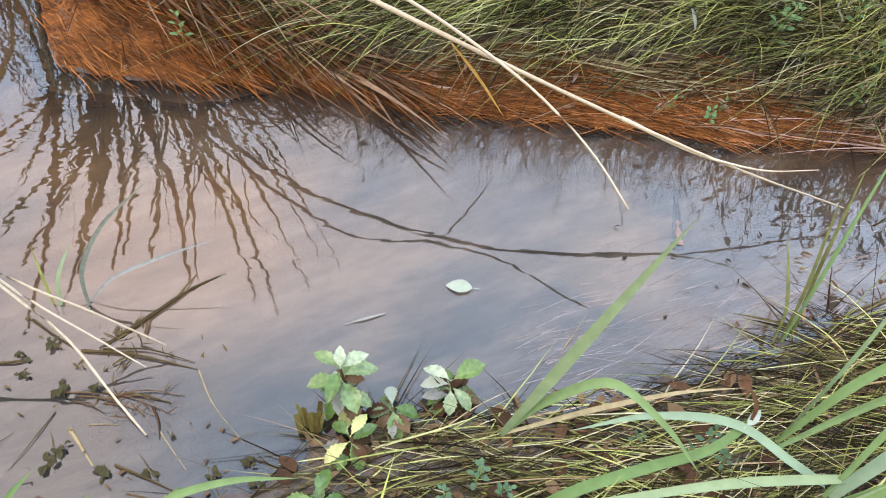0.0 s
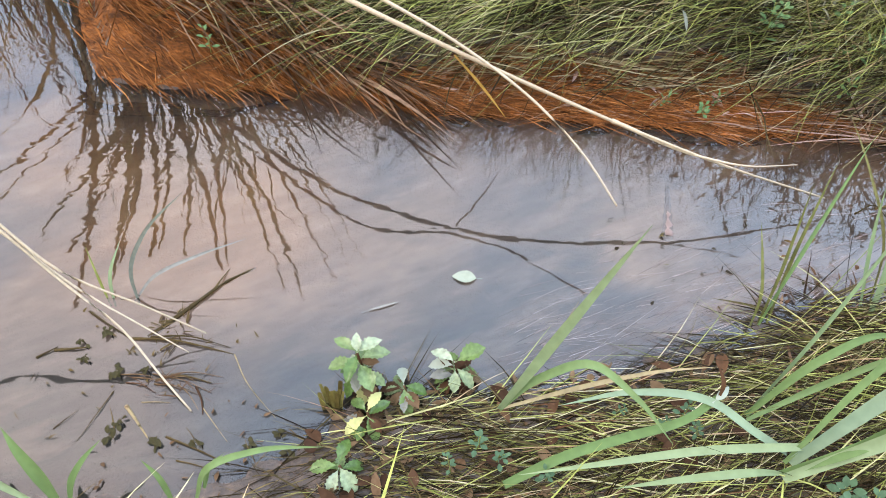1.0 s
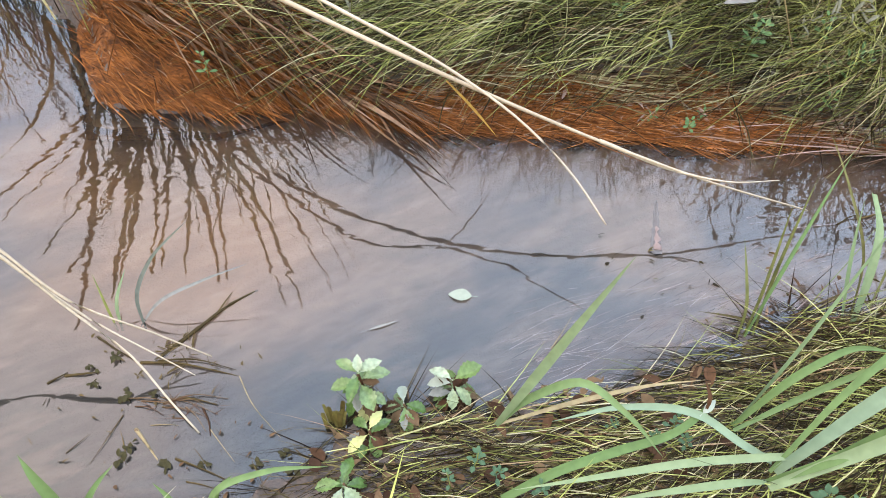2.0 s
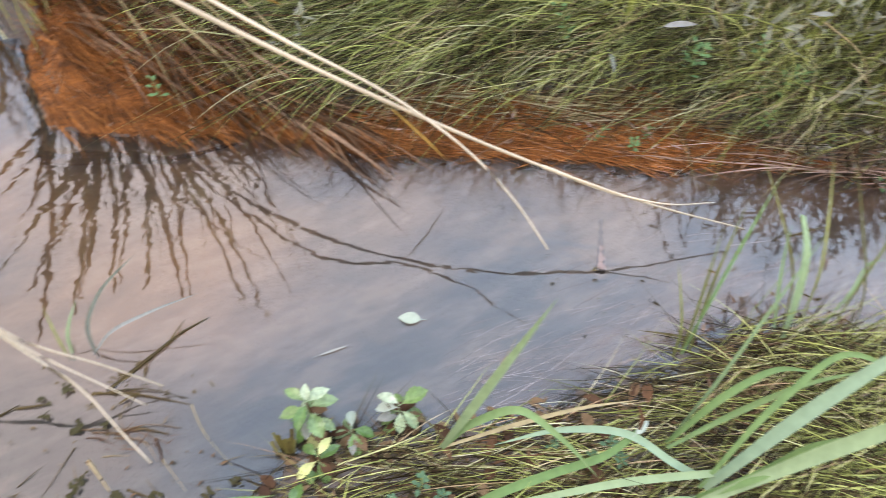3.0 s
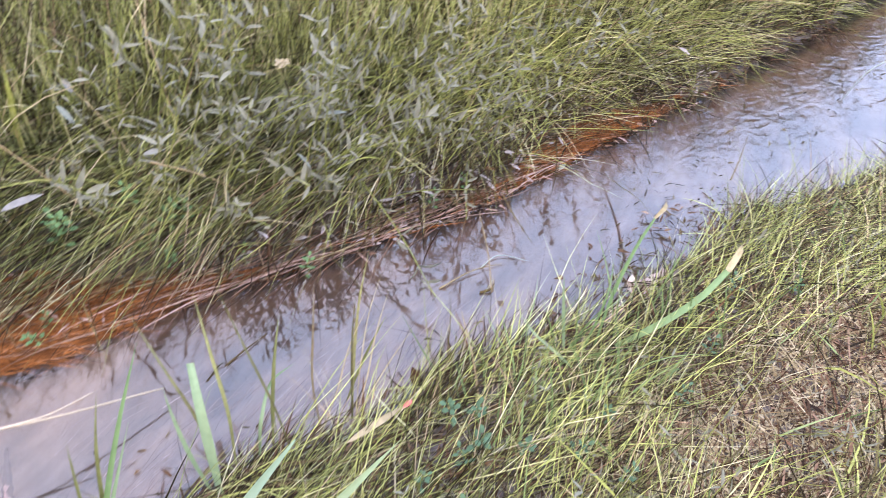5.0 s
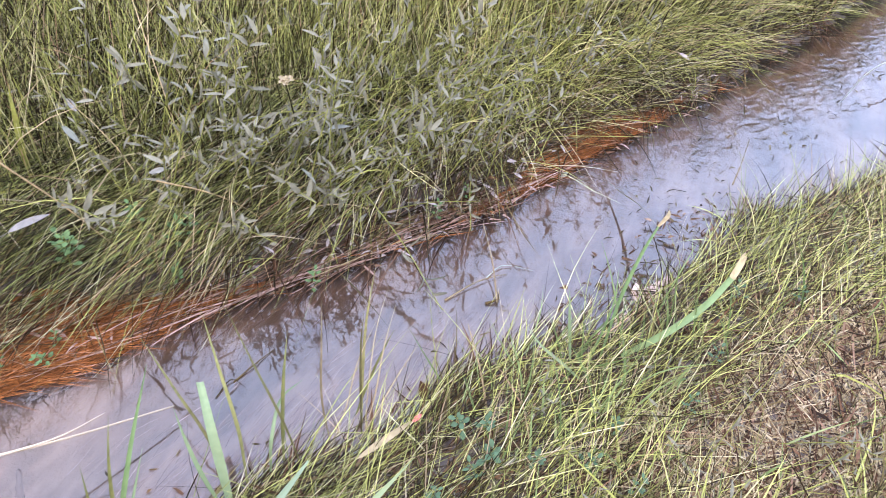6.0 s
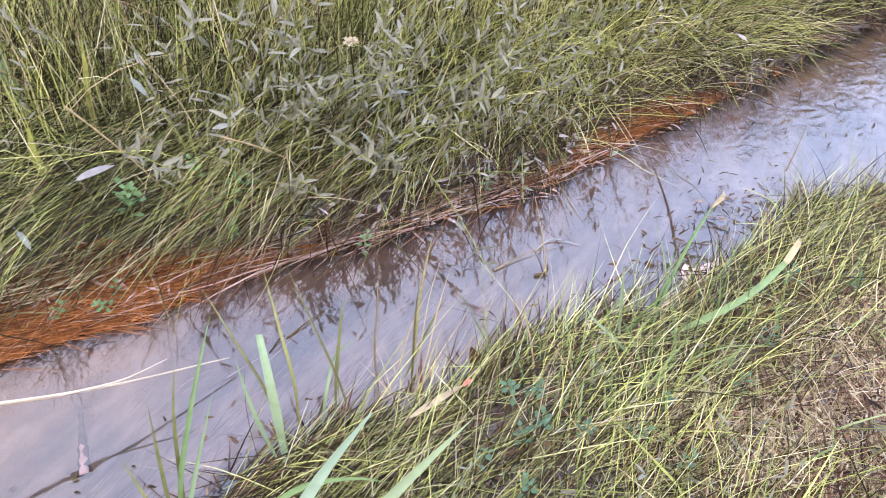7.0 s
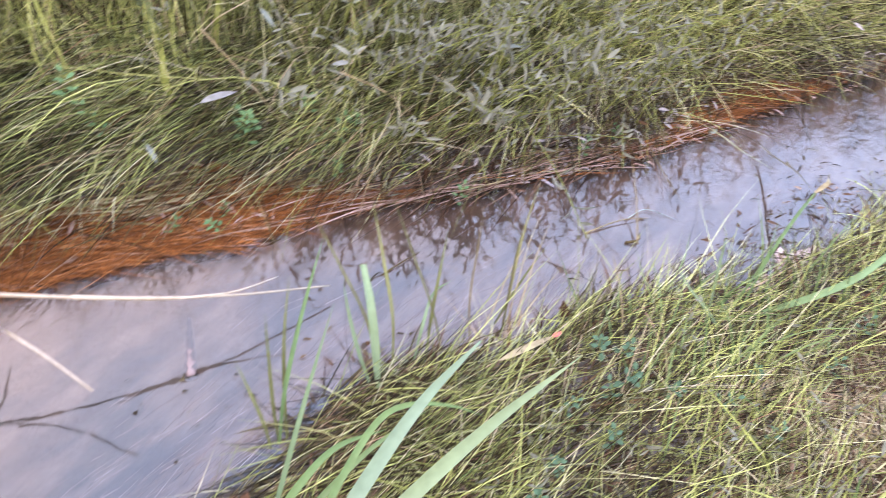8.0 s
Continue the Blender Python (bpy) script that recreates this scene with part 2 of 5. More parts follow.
def ground_material():
    m, t = material("wet_soil")
    out = t.nodes.new("ShaderNodeOutputMaterial")
    co = coords(t)
    n1 = node(t, "ShaderNodeTexNoise", Scale=4.0, Detail=6.0, Roughness=0.65)
    n2 = node(t, "ShaderNodeTexNoise", Scale=55.0, Detail=5.0, Roughness=0.7)
    stretch = t.nodes.new("ShaderNodeMapping")
    stretch.vector_type = "TEXTURE"
    stretch.inputs["Scale"].default_value = (0.95, 0.36, 0.4)
    stretch.inputs["Rotation"].default_value = (0, 0, radians(27))
    n3 = node(t, "ShaderNodeTexNoise", Scale=2.6, Detail=5.0, Roughness=0.52)
    for n in (n1, n2):
        t.links.new(co, n.inputs["Vector"])
    t.links.new(co, stretch.inputs["Vector"])
    t.links.new(stretch.outputs["Vector"], n3.inputs["Vector"])
    soil = ramp(t, [(0.3, (0.012, 0.008, 0.005)), (0.5, (0.032, 0.019, 0.011)), (0.68, (0.07, 0.042, 0.024))], n2.outputs["Fac"])
    grey = ramp(t, [(0.36, (0.07, 0.085, 0.09)), (0.50, (0.17, 0.18, 0.175)), (0.64, (0.52, 0.43, 0.36))], n3.outputs["Fac"])
    rosy = ramp(t, [(0.34, (0.32, 0.22, 0.185)), (0.50, (0.62, 0.44, 0.375)), (0.64, (0.90, 0.67, 0.57))], n3.outputs["Fac"])
    att4 = t.nodes.new("ShaderNodeAttribute")
    att4.attribute_name = "pink"
    silt = t.nodes.new("ShaderNodeMix")
    silt.data_type = "RGBA"
    t.links.new(att4.outputs["Fac"], silt.inputs["Factor"])
    t.links.new(grey.outputs["Color"], silt.inputs["A"])
    t.links.new(rosy.outputs["Color"], silt.inputs["B"])
    att = t.nodes.new("ShaderNodeAttribute")
    att.attribute_name = "silt"
    mix = t.nodes.new("ShaderNodeMix")
    mix.data_type = "RGBA"
    t.links.new(att.outputs["Fac"], mix.inputs["Factor"])
    t.links.new(soil.outputs["Color"], mix.inputs["A"])
    t.links.new(silt.outputs["Result"], mix.inputs["B"])
    att3 = t.nodes.new("ShaderNodeAttribute")
    att3.attribute_name = "rust"
    rust = ramp(t, [(0.34, (0.40, 0.18, 0.05)), (0.52, (0.66, 0.31, 0.10)), (0.68, (0.82, 0.48, 0.22))], n3.outputs["Fac"])
    mix3 = t.nodes.new("ShaderNodeMix")
    mix3.data_type = "RGBA"
    t.links.new(att3.outputs["Fac"], mix3.inputs["Factor"])
    t.links.new(mix.outputs["Result"], mix3.inputs["A"])
    t.links.new(rust.outputs["Color"], mix3.inputs["B"])
    mix = mix3
    turf = ramp(t, [(0.32, (0.035, 0.038, 0.014)), (0.5, (0.10, 0.105, 0.035)), (0.66, (0.19, 0.175, 0.07))], n2.outputs["Fac"])
    att2 = t.nodes.new("ShaderNodeAttribute")
    att2.attribute_name = "turf"
    mix2 = t.nodes.new("ShaderNodeMix")
    mix2.data_type = "RGBA"
    t.links.new(att2.outputs["Fac"], mix2.inputs["Factor"])
    t.links.new(mix.outputs["Result"], mix2.inputs["A"])
    t.links.new(turf.outputs["Color"], mix2.inputs["B"])
    mix = mix2
    bsdf = node(t, "ShaderNodeBsdfPrincipled", Roughness=0.5)
    bump = node(t, "ShaderNodeBump", Strength=0.6, Distance=0.01)
    t.links.new(n2.outputs["Fac"], bump.inputs["Height"])
    t.links.new(bump.outputs["Normal"], bsdf.inputs["Normal"])
    t.links.new(mix.outputs["Result"], bsdf.inputs["Base Color"])
    t.links.new(bsdf.outputs[0], out.inputs["Surface"])
    return m


def water_material():
    """Cloudy stream water: a mirror by Fresnel, a thin veil of silt, and the bed below."""
    m, t = material("stream_water")
    out = t.nodes.new("ShaderNodeOutputMaterial")
    co = coords(t)
    mp = t.nodes.new("ShaderNodeMapping")
    mp.inputs["Scale"].default_value = (0.75, 1.3, 1.0)
    t.links.new(co, mp.inputs["Vector"])
    swell = node(t, "ShaderNodeTexNoise", Scale=9.0, Detail=0.5, Distortion=0.6)
    ripple = node(t, "ShaderNodeTexNoise", Scale=30.0, Detail=0.3, Distortion=0.6)
    for n in (swell, ripple):
        t.links.new(mp.outputs["Vector"], n.inputs["Vector"])
    # livelier ripples in patches and where the stream runs faster, further down
    patch = node(t, "ShaderNodeTexNoise", Scale=1.9, Detail=1.0)
    t.links.new(co, patch.inputs["Vector"])
    live = ramp(t, [(0.40, (0.05,) * 3), (0.66, (0.28,) * 3)], patch.outputs["Fac"])
    split = t.nodes.new("ShaderNodeSeparateXYZ")
    t.links.new(co, split.inputs[0])
    fast = t.nodes.new("ShaderNodeMapRange")
    for k, v in (("From Min", 2.5), ("From Max", 3.6), ("To Min", 0.0), ("To Max", 3.6)):
        fast.inputs[k].default_value = v
    t.links.new(split.outputs["X"], fast.inputs["Value"])
    both = t.nodes.new("ShaderNodeMath")
    both.operation = "ADD"
    t.links.new(live.outputs["Color"], both.inputs[0])
    both.inputs[1].default_value = 0.05
    mul = t.nodes.new("ShaderNodeMath")
    mul.operation = "MULTIPLY"
    t.links.new(ripple.outputs["Fac"], mul.inputs[0])
    t.links.new(both.outputs[0], mul.inputs[1])
    add = t.nodes.new("ShaderNodeMath")
    add.operation = "MULTIPLY_ADD"
    calm = t.nodes.new("ShaderNodeMapRange")
    for k, v in (("From Min", -0.4), ("From Max", 1.2), ("To Min", 0.65), ("To Max", 0.5)):
        calm.inputs[k].default_value = v
    t.links.new(split.outputs["X"], calm.inputs["Value"])
    t.links.new(calm.outputs["Result"], add.inputs[1])
    chop = node(t, "ShaderNodeTexNoise", Scale=12.0, Detail=0.6, Distortion=1.2)
    t.links.new(mp.outputs["Vector"], chop.inputs["Vector"])
    rough = t.nodes.new("ShaderNodeMath")
    rough.operation = "MULTIPLY_ADD"
    t.links.new(chop.outputs["Fac"], rough.inputs[0])
    t.links.new(fast.outputs["Result"], rough.inputs[1])
    t.links.new(mul.outputs[0], rough.inputs[2])
    t.links.new(swell.outputs["Fac"], add.inputs[0])
    t.links.new(rough.outputs[0], add.inputs[2])
    bump = node(t, "ShaderNodeBump", Strength=1.0, Distance=0.0011)
    t.links.new(add.outputs[0], bump.inputs["Height"])
    fres = node(t, "ShaderNodeFresnel", IOR=1.47)
    t.links.new(bump.outputs["Normal"], fres.inputs["Normal"])
    gloss = node(t, "ShaderNodeBsdfGlossy", Roughness=0.002)
    gloss.inputs["Color"].default_value = (1, 1, 1, 1)
    t.links.new(bump.outputs["Normal"], gloss.inputs["Normal"])
    clear = t.nodes.new("ShaderNodeBsdfTransparent")
    clear.inputs["Color"].default_value = (0.335, 0.32, 0.29, 1)
    veil = t.nodes.new("ShaderNodeBsdfDiffuse")
    veil.inputs["Color"].default_value = (0.16, 0.15, 0.14, 1)
    body = t.nodes.new("ShaderNodeMixShader")
    body.inputs[0].default_value = 0.045
    t.links.new(clear.outputs[0], body.inputs[1])
    t.links.new(veil.outputs[0], body.inputs[2])
    mix = t.nodes.new("ShaderNodeMixShader")
    t.links.new(fres.outputs[0], mix.inputs[0])
    t.links.new(body.outputs[0], mix.inputs[1])
    t.links.new(gloss.outputs[0], mix.inputs[2])
    t.links.new(mix.outputs[0], out.inputs["Surface"])
    return m


m_ground, m_water = ground_material(), water_material()

# ---------------------------------------------------------------- the lie of the land
FAR_X = [-6, -3, -1.3, -1.05, -0.95, -0.84, -0.45, -0.12, 0.15, 0.27, 0.45, 0.6, 0.8, 0.95, 1.1, 1.3, 1.5, 1.8, 2.1, 2.5, 2.7, 2.9, 3.3, 4.1, 5, 8, 20]
FAR_Y = [3.4, 2.7, 2.15, 1.95, 1.75, 1.57, 1.55, 1.65, 1.57, 1.51, 1.52, 1.50, 1.505, 1.475, 1.475, 1.51, 1.46, 1.41, 1.385, 1.36, 1.40, 1.42, 1.43, 1.46, 1.54, 1.9, 3.6]
NEAR_X = [-6, -3, -1, -0.6, -0.2, 0, 0.05, 0.35, 0.55, 0.75, 0.95, 1.1, 1.3, 1.5, 1.7, 1.8, 2.0, 2.17, 2.4, 2.67, 2.85, 3.05, 3.2, 3.45, 4.04, 5, 8, 20]
NEAR_Y = [0.9, 0.6, 0.40, 0.40, 0.45, 0.54, 0.64, 0.66, 0.70, 0.78, 0.87, 0.93, 0.93, 0.86, 0.87, 0.90, 0.88, 0.86, 0.92, 0.98, 1.00, 0.98, 0.87, 0.78, 0.70, 0.76, 1.1, 2.5]


def far_edge(x):
    return np.interp(x, FAR_X, FAR_Y)


def near_edge(x):
    return np.interp(x, NEAR_X, NEAR_Y)


def mud_shelf(x):
    """How wide a strip of bare wet mud lies between the water and the near grass."""
    return np.interp(x, [2.12, 2.4, 2.6, 2.87, 3.05, 3.2], [0, 0.14, 0.18, 0.19, 0.12, 0])


def near_grass(x):
    return near_edge(x) - mud_shelf(x)


def wave(x, y, seed, scale):
    """A cheap smooth unevenness, within about one up and down."""
    r = np.random.RandomState(seed)
    s = 0
    for k in range(5):
        a, b = r.uniform(-1, 1, 2)
        s = s + np.sin((a * x + b * y) * scale * (1 + 0.5 * k) * 2 + r.uniform(0, 6.28)) / (1 + 0.35 * k)
    return s / 2.6


def ground_z(x, y):
    x, y = np.asarray(x, float), np.asarray(y, float)
    df, dn = y - far_edge(x), near_edge(x) - y
    inside = np.minimum(-df, -dn)
    bed = -0.11 * (1 - np.exp(-np.maximum(inside, 0) / 0.13)) + 0.012 * wave(x, y, 3, 5)
    far = 0.36 * (1 - np.exp(-np.maximum(df - 0.16, 0) / 0.55)) + 0.05 * np.clip(df / 0.3, 0, 1)
    near = (0.035 + 0.055 * np.clip((x - 1.0) / 0.6, 0, 1)) * (1 - np.exp(-np.maximum(dn - mud_shelf(x), 0) / 0.25))
    rough = 0.02 * wave(x, y, 8, 4) * np.clip(np.maximum(df, dn) / 0.2, 0, 1) + 0.006 * wave(x, y, 9, 24)
    low = np.where(df > 0, far - 0.008, np.where(dn > 0, near - 0.004 - 0.006 * (mud_shelf(x) > 0.02) * (dn < mud_shelf(x)), np.minimum(bed, -0.008)))
    return low + rough


def axis(lo, hi, step, reach):
    mid = np.arange(lo, hi + step / 2, step)
    out = np.geomspace(0.1, reach, 22)
    return np.concatenate([(lo - out)[::-1], mid, hi + out])


def sheet(name, xs, ys, zfun, mat, kind="structure", label="", category=""):
    gx, gy = np.meshgrid(xs, ys)
    z = zfun(gx, gy)
    verts = np.stack([gx, gy, z], -1).reshape(-1, 3)
    ny, nx = gx.shape
    i = np.arange(nx * ny).reshape(ny, nx)
    faces = np.stack([i[:-1, :-1], i[:-1, 1:], i[1:, 1:], i[1:, :-1]], -1).reshape(-1, 4)
    me = mesh_from(name, verts, faces)
    me.polygons.foreach_set("use_smooth", np.ones(len(faces), bool))
    me.materials.append(mat)
    ob = new(name, me)
    return tagged(ob, label, category, kind=kind)


def mesh_from(name, verts, quads):
    me = bpy.data.meshes.new(name)
    me.vertices.add(len(verts))
    me.vertices.foreach_set("co", np.ascontiguousarray(verts, np.float32).ravel())
    me.loops.add(4 * len(quads))
    me.loops.foreach_set("vertex_index", np.ascontiguousarray(quads, np.int32).ravel())
    me.polygons.add(len(quads))
    me.polygons.foreach_set("loop_start", np.arange(0, 4 * len(quads), 4, dtype=np.int32))
    me.update(calc_edges=True)
    return me


ground = sheet("ground", axis(-3.0, 7.0, 0.03, 400), axis(-1.5, 6.0, 0.03, 400), ground_z, m_ground, label="dark wet soil banks and pinkish silty stream bed", category="ground")
_co = np.empty(len(ground.data.vertices) * 3, np.float32)
ground.data.vertices.foreach_get("co", _co)
_co = _co.reshape(-1, 3)
_in = np.minimum(far_edge(_co[:, 0]) - _co[:, 1], _co[:, 1] - near_edge(_co[:, 0]))
_silt = np.clip(_in / 0.05, 0, 1) * np.clip(1.25 - 0.5 * wave(_co[:, 0], _co[:, 1], 21, 2.0), 0.3, 1)
_dn = near_edge(_co[:, 0]) - _co[:, 1]
_shelf = ((_dn > -0.05) & (_dn < mud_shelf(_co[:, 0]) + 0.02) & (mud_shelf(_co[:, 0]) > 0.02)).astype(float)
_silt = np.maximum(_silt, 0.40 * _shelf)
_edge = np.clip(_co[:, 0] - 0.1, 0, 0.5) * 2 * np.exp(-np.maximum(-_dn, 0) / (0.10 + 0.14 * np.clip(_co[:, 0], 0, 1.2)))
_pool = np.exp(-(((_co[:, 0] + 0.35) / 0.42) ** 2 + ((_co[:, 1] - 1.02) / 0.24) ** 2))
_drift = 0.3 * np.clip(wave(_co[:, 0], _co[:, 1], 77, 2.6), 0, 1)
_pink = np.clip(np.maximum(np.maximum(_edge, _pool), np.maximum(_drift, 0.3 * _shelf)), 0, 1)
ground.data.attributes.new("pink", "FLOAT", "POINT").data.foreach_set("value", _pink.astype(np.float32))
_df = np.maximum(far_edge(_co[:, 0]) - _co[:, 1], 0)
_left = np.clip((0.15 - _co[:, 0]) / 0.5, 0, 1)
_rust = np.clip(_in / 0.05, 0, 1) * np.maximum(np.exp(-_df / (0.13 + 0.10 * np.clip(_co[:, 0] - 2.4, 0, 1))), _left * np.exp(-(((_df - 0.34) / 0.30) ** 2)) * np.clip(0.8 + 0.4 * wave(_co[:, 0], _co[:, 1], 51, 6), 0, 1))
_silt = _silt * (1 - 0.5 * _left * np.exp(-((_df / 0.2) ** 2)))
ground.data.attributes.new("silt", "FLOAT", "POINT").data.foreach_set("value", _silt.astype(np.float32))
ground.data.attributes.new("rust", "FLOAT", "POINT").data.foreach_set("value", _rust.astype(np.float32))
_turf = np.clip((-_in - 0.9) / 1.5, 0, 1)
ground.data.attributes.new("turf", "FLOAT", "POINT").data.foreach_set("value", _turf.astype(np.float32))
water = sheet("water", np.concatenate([np.linspace(-6, 14, 201)]), np.linspace(-1.0, 4.0, 51), lambda x, y: 0 * x, m_water, label="cloudy stream water reflecting a pale evening sky", category="water")

# ---------------------------------------------------------------- makers
rng = np.random.RandomState(5)


def strands(name, root, head, length, rise, droop, width, mat, segs=5, wander=0.13, label="", category="grass", flat=0.0, clear=0.004, kind="stuff", cap=None):
    """Many blades in one mesh. rise and droop: the angle above level, in degrees, at the root and at the tip."""
    n = len(root)
    k = np.linspace(0, 1, segs + 1)
    bow = rng.normal(0, wander, n)[:, None] * k[None, :] + rng.normal(0, wander * 0.4, n)[:, None] * np.sin(k * 6.3)[None, :]
    h = head[:, None] + bow
    el = np.radians(rise[:, None] + (droop - rise)[:, None] * k[None, :] ** 0.8)
    d = np.stack([np.cos(el) * np.cos(h), np.cos(el) * np.sin(h), np.sin(el)], -1)
    step = (length / segs)[:, None, None]
    p = np.concatenate([np.zeros((n, 1, 3)), np.cumsum(d[:, :-1] * step, 1)], 1) + root[:, None, :]
    floor = np.maximum(ground_z(p[..., 0], p[..., 1]), 0.0) + clear * (0.5 + rng.uniform(0, 1.5, n))[:, None]
    p[..., 2] = np.maximum(p[..., 2], floor)
    if cap is not None:
        p[..., 2] = np.minimum(p[..., 2], cap)
    p[:, 0, 2] = root[:, 2]
    side = np.stack([-np.sin(h), np.cos(h), 0 * h], -1)
    roll = rng.normal(0, 1.0, n)[:, None, None] * (1 - flat) + (k[None, :, None] - 0.5) * rng.normal(0, 0.8, n)[:, None, None]
    s = side * np.cos(roll) + np.cross(d, side) * np.sin(roll)
    taper = np.minimum(1.0, 0.65 + 1.5 * k) * (1 - k**2.2) + 0.06
    w = width[:, None, None] * taper[None, :, None] * 0.5
    v = np.stack([p - s * w, p + s * w], 2)
    i = np.arange(n * (segs + 1) * 2).reshape(n, segs + 1, 2)
    q = np.stack([i[:, :-1, 0], i[:, :-1, 1], i[:, 1:, 1], i[:, 1:, 0]], -1).reshape(-1, 4)
    me = mesh_from(name, v.reshape(-1, 3), q)
    me.polygons.foreach_set("use_smooth", np.ones(len(q), bool))
    me.materials.append(mat)
    return tagged(new(name, me), label, category, kind=kind)


def scatter(n, x0, x1, y0, y1, keep=None):
    """Roots on the ground, over an area of the plan."""
    x, y = rng.uniform(x0, x1, n), rng.uniform(y0, y1, n)
    if keep is not None:
        k = keep(x, y)
        x, y = x[k], y[k]
    return np.stack([x, y, ground_z(x, y) - 0.004], -1)


def field(name, root, mean_head, spread, length, rise, droop, width, mat, back=0.0, **more):
    """A field of blades: (mean, spread) pairs; back: the share that lies the other way."""
    n = len(root)
    lock = 0.6 * spread * wave(root[:, 0], root[:, 1], 40 + n % 17, 5.5) + 0.35 * spread * wave(root[:, 0], root[:, 1], 60 + n % 13, 17)
    head = np.radians(mean_head + lock + rng.normal(0, 0.75 * spread, n)) + np.pi * (rng.uniform(0, 1, n) < back)
    a = lambda p: np.maximum(rng.normal(p[0], p[1], n), p[0] * 0.3) if p[0] > 0 else rng.normal(p[0], p[1], n)
    return strands(name, root, head, a(length), rng.normal(*rise, n), rng.normal(*droop, n), a(width), mat, **more)


def part(name, bm, mat, parent, label=""):
    me = bpy.data.meshes.new(name)
    bm.normal_update()
    bm.to_mesh(me)
    bm.free()
    me.materials.append(mat)
    me.polygons.foreach_set("use_smooth", np.ones(len(me.polygons), bool))
    ob = new(name, me)
    ob.parent = parent
    if label:
        tagged(ob, label)
    return ob


def thing(name, place, label, category, group=""):
    ob = new(name)
    ob.empty_display_size = 0.02
    ob.location = place
    return tagged(ob, label, category, group)


def smooth(points, n=24):
    """A soft line through a few points."""
    p = np.array(points, float)
    t = np.concatenate([[0], np.cumsum(np.linalg.norm(np.diff(p, axis=0), axis=1))])
    u = np.linspace(0, t[-1], n)
    m = np.gradient(p, t, axis=0) if len(p) > 2 else np.repeat((p[1:] - p[:1]) / t[-1], 2, 0)
    out = []
    for s in u:
        j = min(np.searchsorted(t, s, side="right") - 1, len(t) - 2)
        hh = t[j + 1] - t[j]
        a = (s - t[j]) / hh
        out.append((2 * a**3 - 3 * a**2 + 1) * p[j] + (a**3 - 2 * a**2 + a) * hh * m[j] + (-2 * a**3 + 3 * a**2) * p[j + 1] + (a**3 - a**2) * hh * m[j + 1])
    return np.array(out)


def tube(points, radius, tip=0.25, sides=6, base=(0, 0, 0), knobs=0.0):
    """A tapering stem along a line, in the coordinates of a thing at base."""
    bm = bmesh.new()
    p = np.array(points) - np.array(base)
    rings = []
    for i, c in enumerate(p):
        d = Vector(p[min(i + 1, len(p) - 1)] - p[max(i - 1, 0)]).normalized()
        u = d.orthogonal().normalized()
        w = d.cross(u)
        f = i / (len(p) - 1)
        r = radius * (1 - (1 - tip) * f) * (1 + knobs * math.sin(i * 2.4) * 0.5)
        rings.append([bm.verts.new(Vector(c) + r * (math.cos(6.2832 * k / sides) * u + math.sin(6.2832 * k / sides) * w)) for k in range(sides)])
    for a, b in zip(rings, rings[1:]):
        for k in range(sides):
            bm.faces.new((a[k], a[(k + 1) % sides], b[(k + 1) % sides], b[k]))
    bm.faces.new(rings[0][::-1])
    bm.faces.new(rings[-1])
    return bm


def blade(points, width, base=(0, 0, 0), n=26, fold=0.28, facing=(0, 0, 1), blunt=0.0, root=0.55, twist=0.0):
    """A broad grass blade along a line: a folded ribbon with a keel, widest in the middle."""
    p = smooth(points, n) - np.array(base)
    bm = bmesh.new()
    rows = []
    for i, c in enumerate(p):
        f = i / (n - 1)
        d = Vector(p[min(i + 1, n - 1)] - p[max(i - 1, 0)]).normalized()
        s = d.cross(Vector(facing))
        s = s.normalized() if s.length > 1e-4 else d.orthogonal().normalized()
        if twist:
            s = Matrix.Rotation(twist * f, 3, d) @ s
        up = s.cross(d)
        w = 0.5 * width * max(min(1.0, root + 1.3 * f) * (1 - max(0.0, (f - 0.35) / 0.65) ** 2.0 * (1 - blunt)), 0.03)
        c = Vector(c)
        rows.append([bm.verts.new(c - s * w + up * w * fold), bm.verts.new(c - s * w * 0.5 + up * w * fold * 0.35), bm.verts.new(c), bm.verts.new(c + s * w * 0.5 + up * w * fold * 0.35), bm.verts.new(c + s * w + up * w * fold)])
    for a, b in zip(rows, rows[1:]):
        for k in range(4):
            bm.faces.new((a[k], a[k + 1], b[k + 1], b[k]))
    return bm


def leaf(length, width, teeth=0.0, fold=0.2, curl=0.25, n=14, petiole=0.0, widest=0.45):
    """A leaf from its foot at the origin along +x, upper side +z, toothed where teeth says."""
    bm = bmesh.new()
    rows = []
    for i in range(n + 1):
        f = i / n
        w = 0.5 * width * max(math.sin(math.pi * f ** (math.log(0.5) / math.log(widest))) ** 0.8, 0.02)
        w *= 1 + teeth * (1 if i % 2 else -0.6)
        x = petiole + length * f
        z = -curl * length * f * f
        rows.append([bm.verts.new((x, s * w, z + fold * abs(s) * w + 0.04 * w * math.sin(9 * f + s))) for s in (-1, -0.5, 0, 0.5, 1)])
    for a, b in zip(rows, rows[1:]):
        for k in range(4):
            bm.faces.new((a[k], b[k], b[k + 1], a[k + 1]))
    if petiole:
        q = [bm.verts.new((0, s * 0.0015, 0)) for s in (-1, 1)]
        bm.faces.new((q[0], rows[0][1], rows[0][3], q[1]))
    return bm


def placed(bm, m):
    bm.transform(m)
    return bm


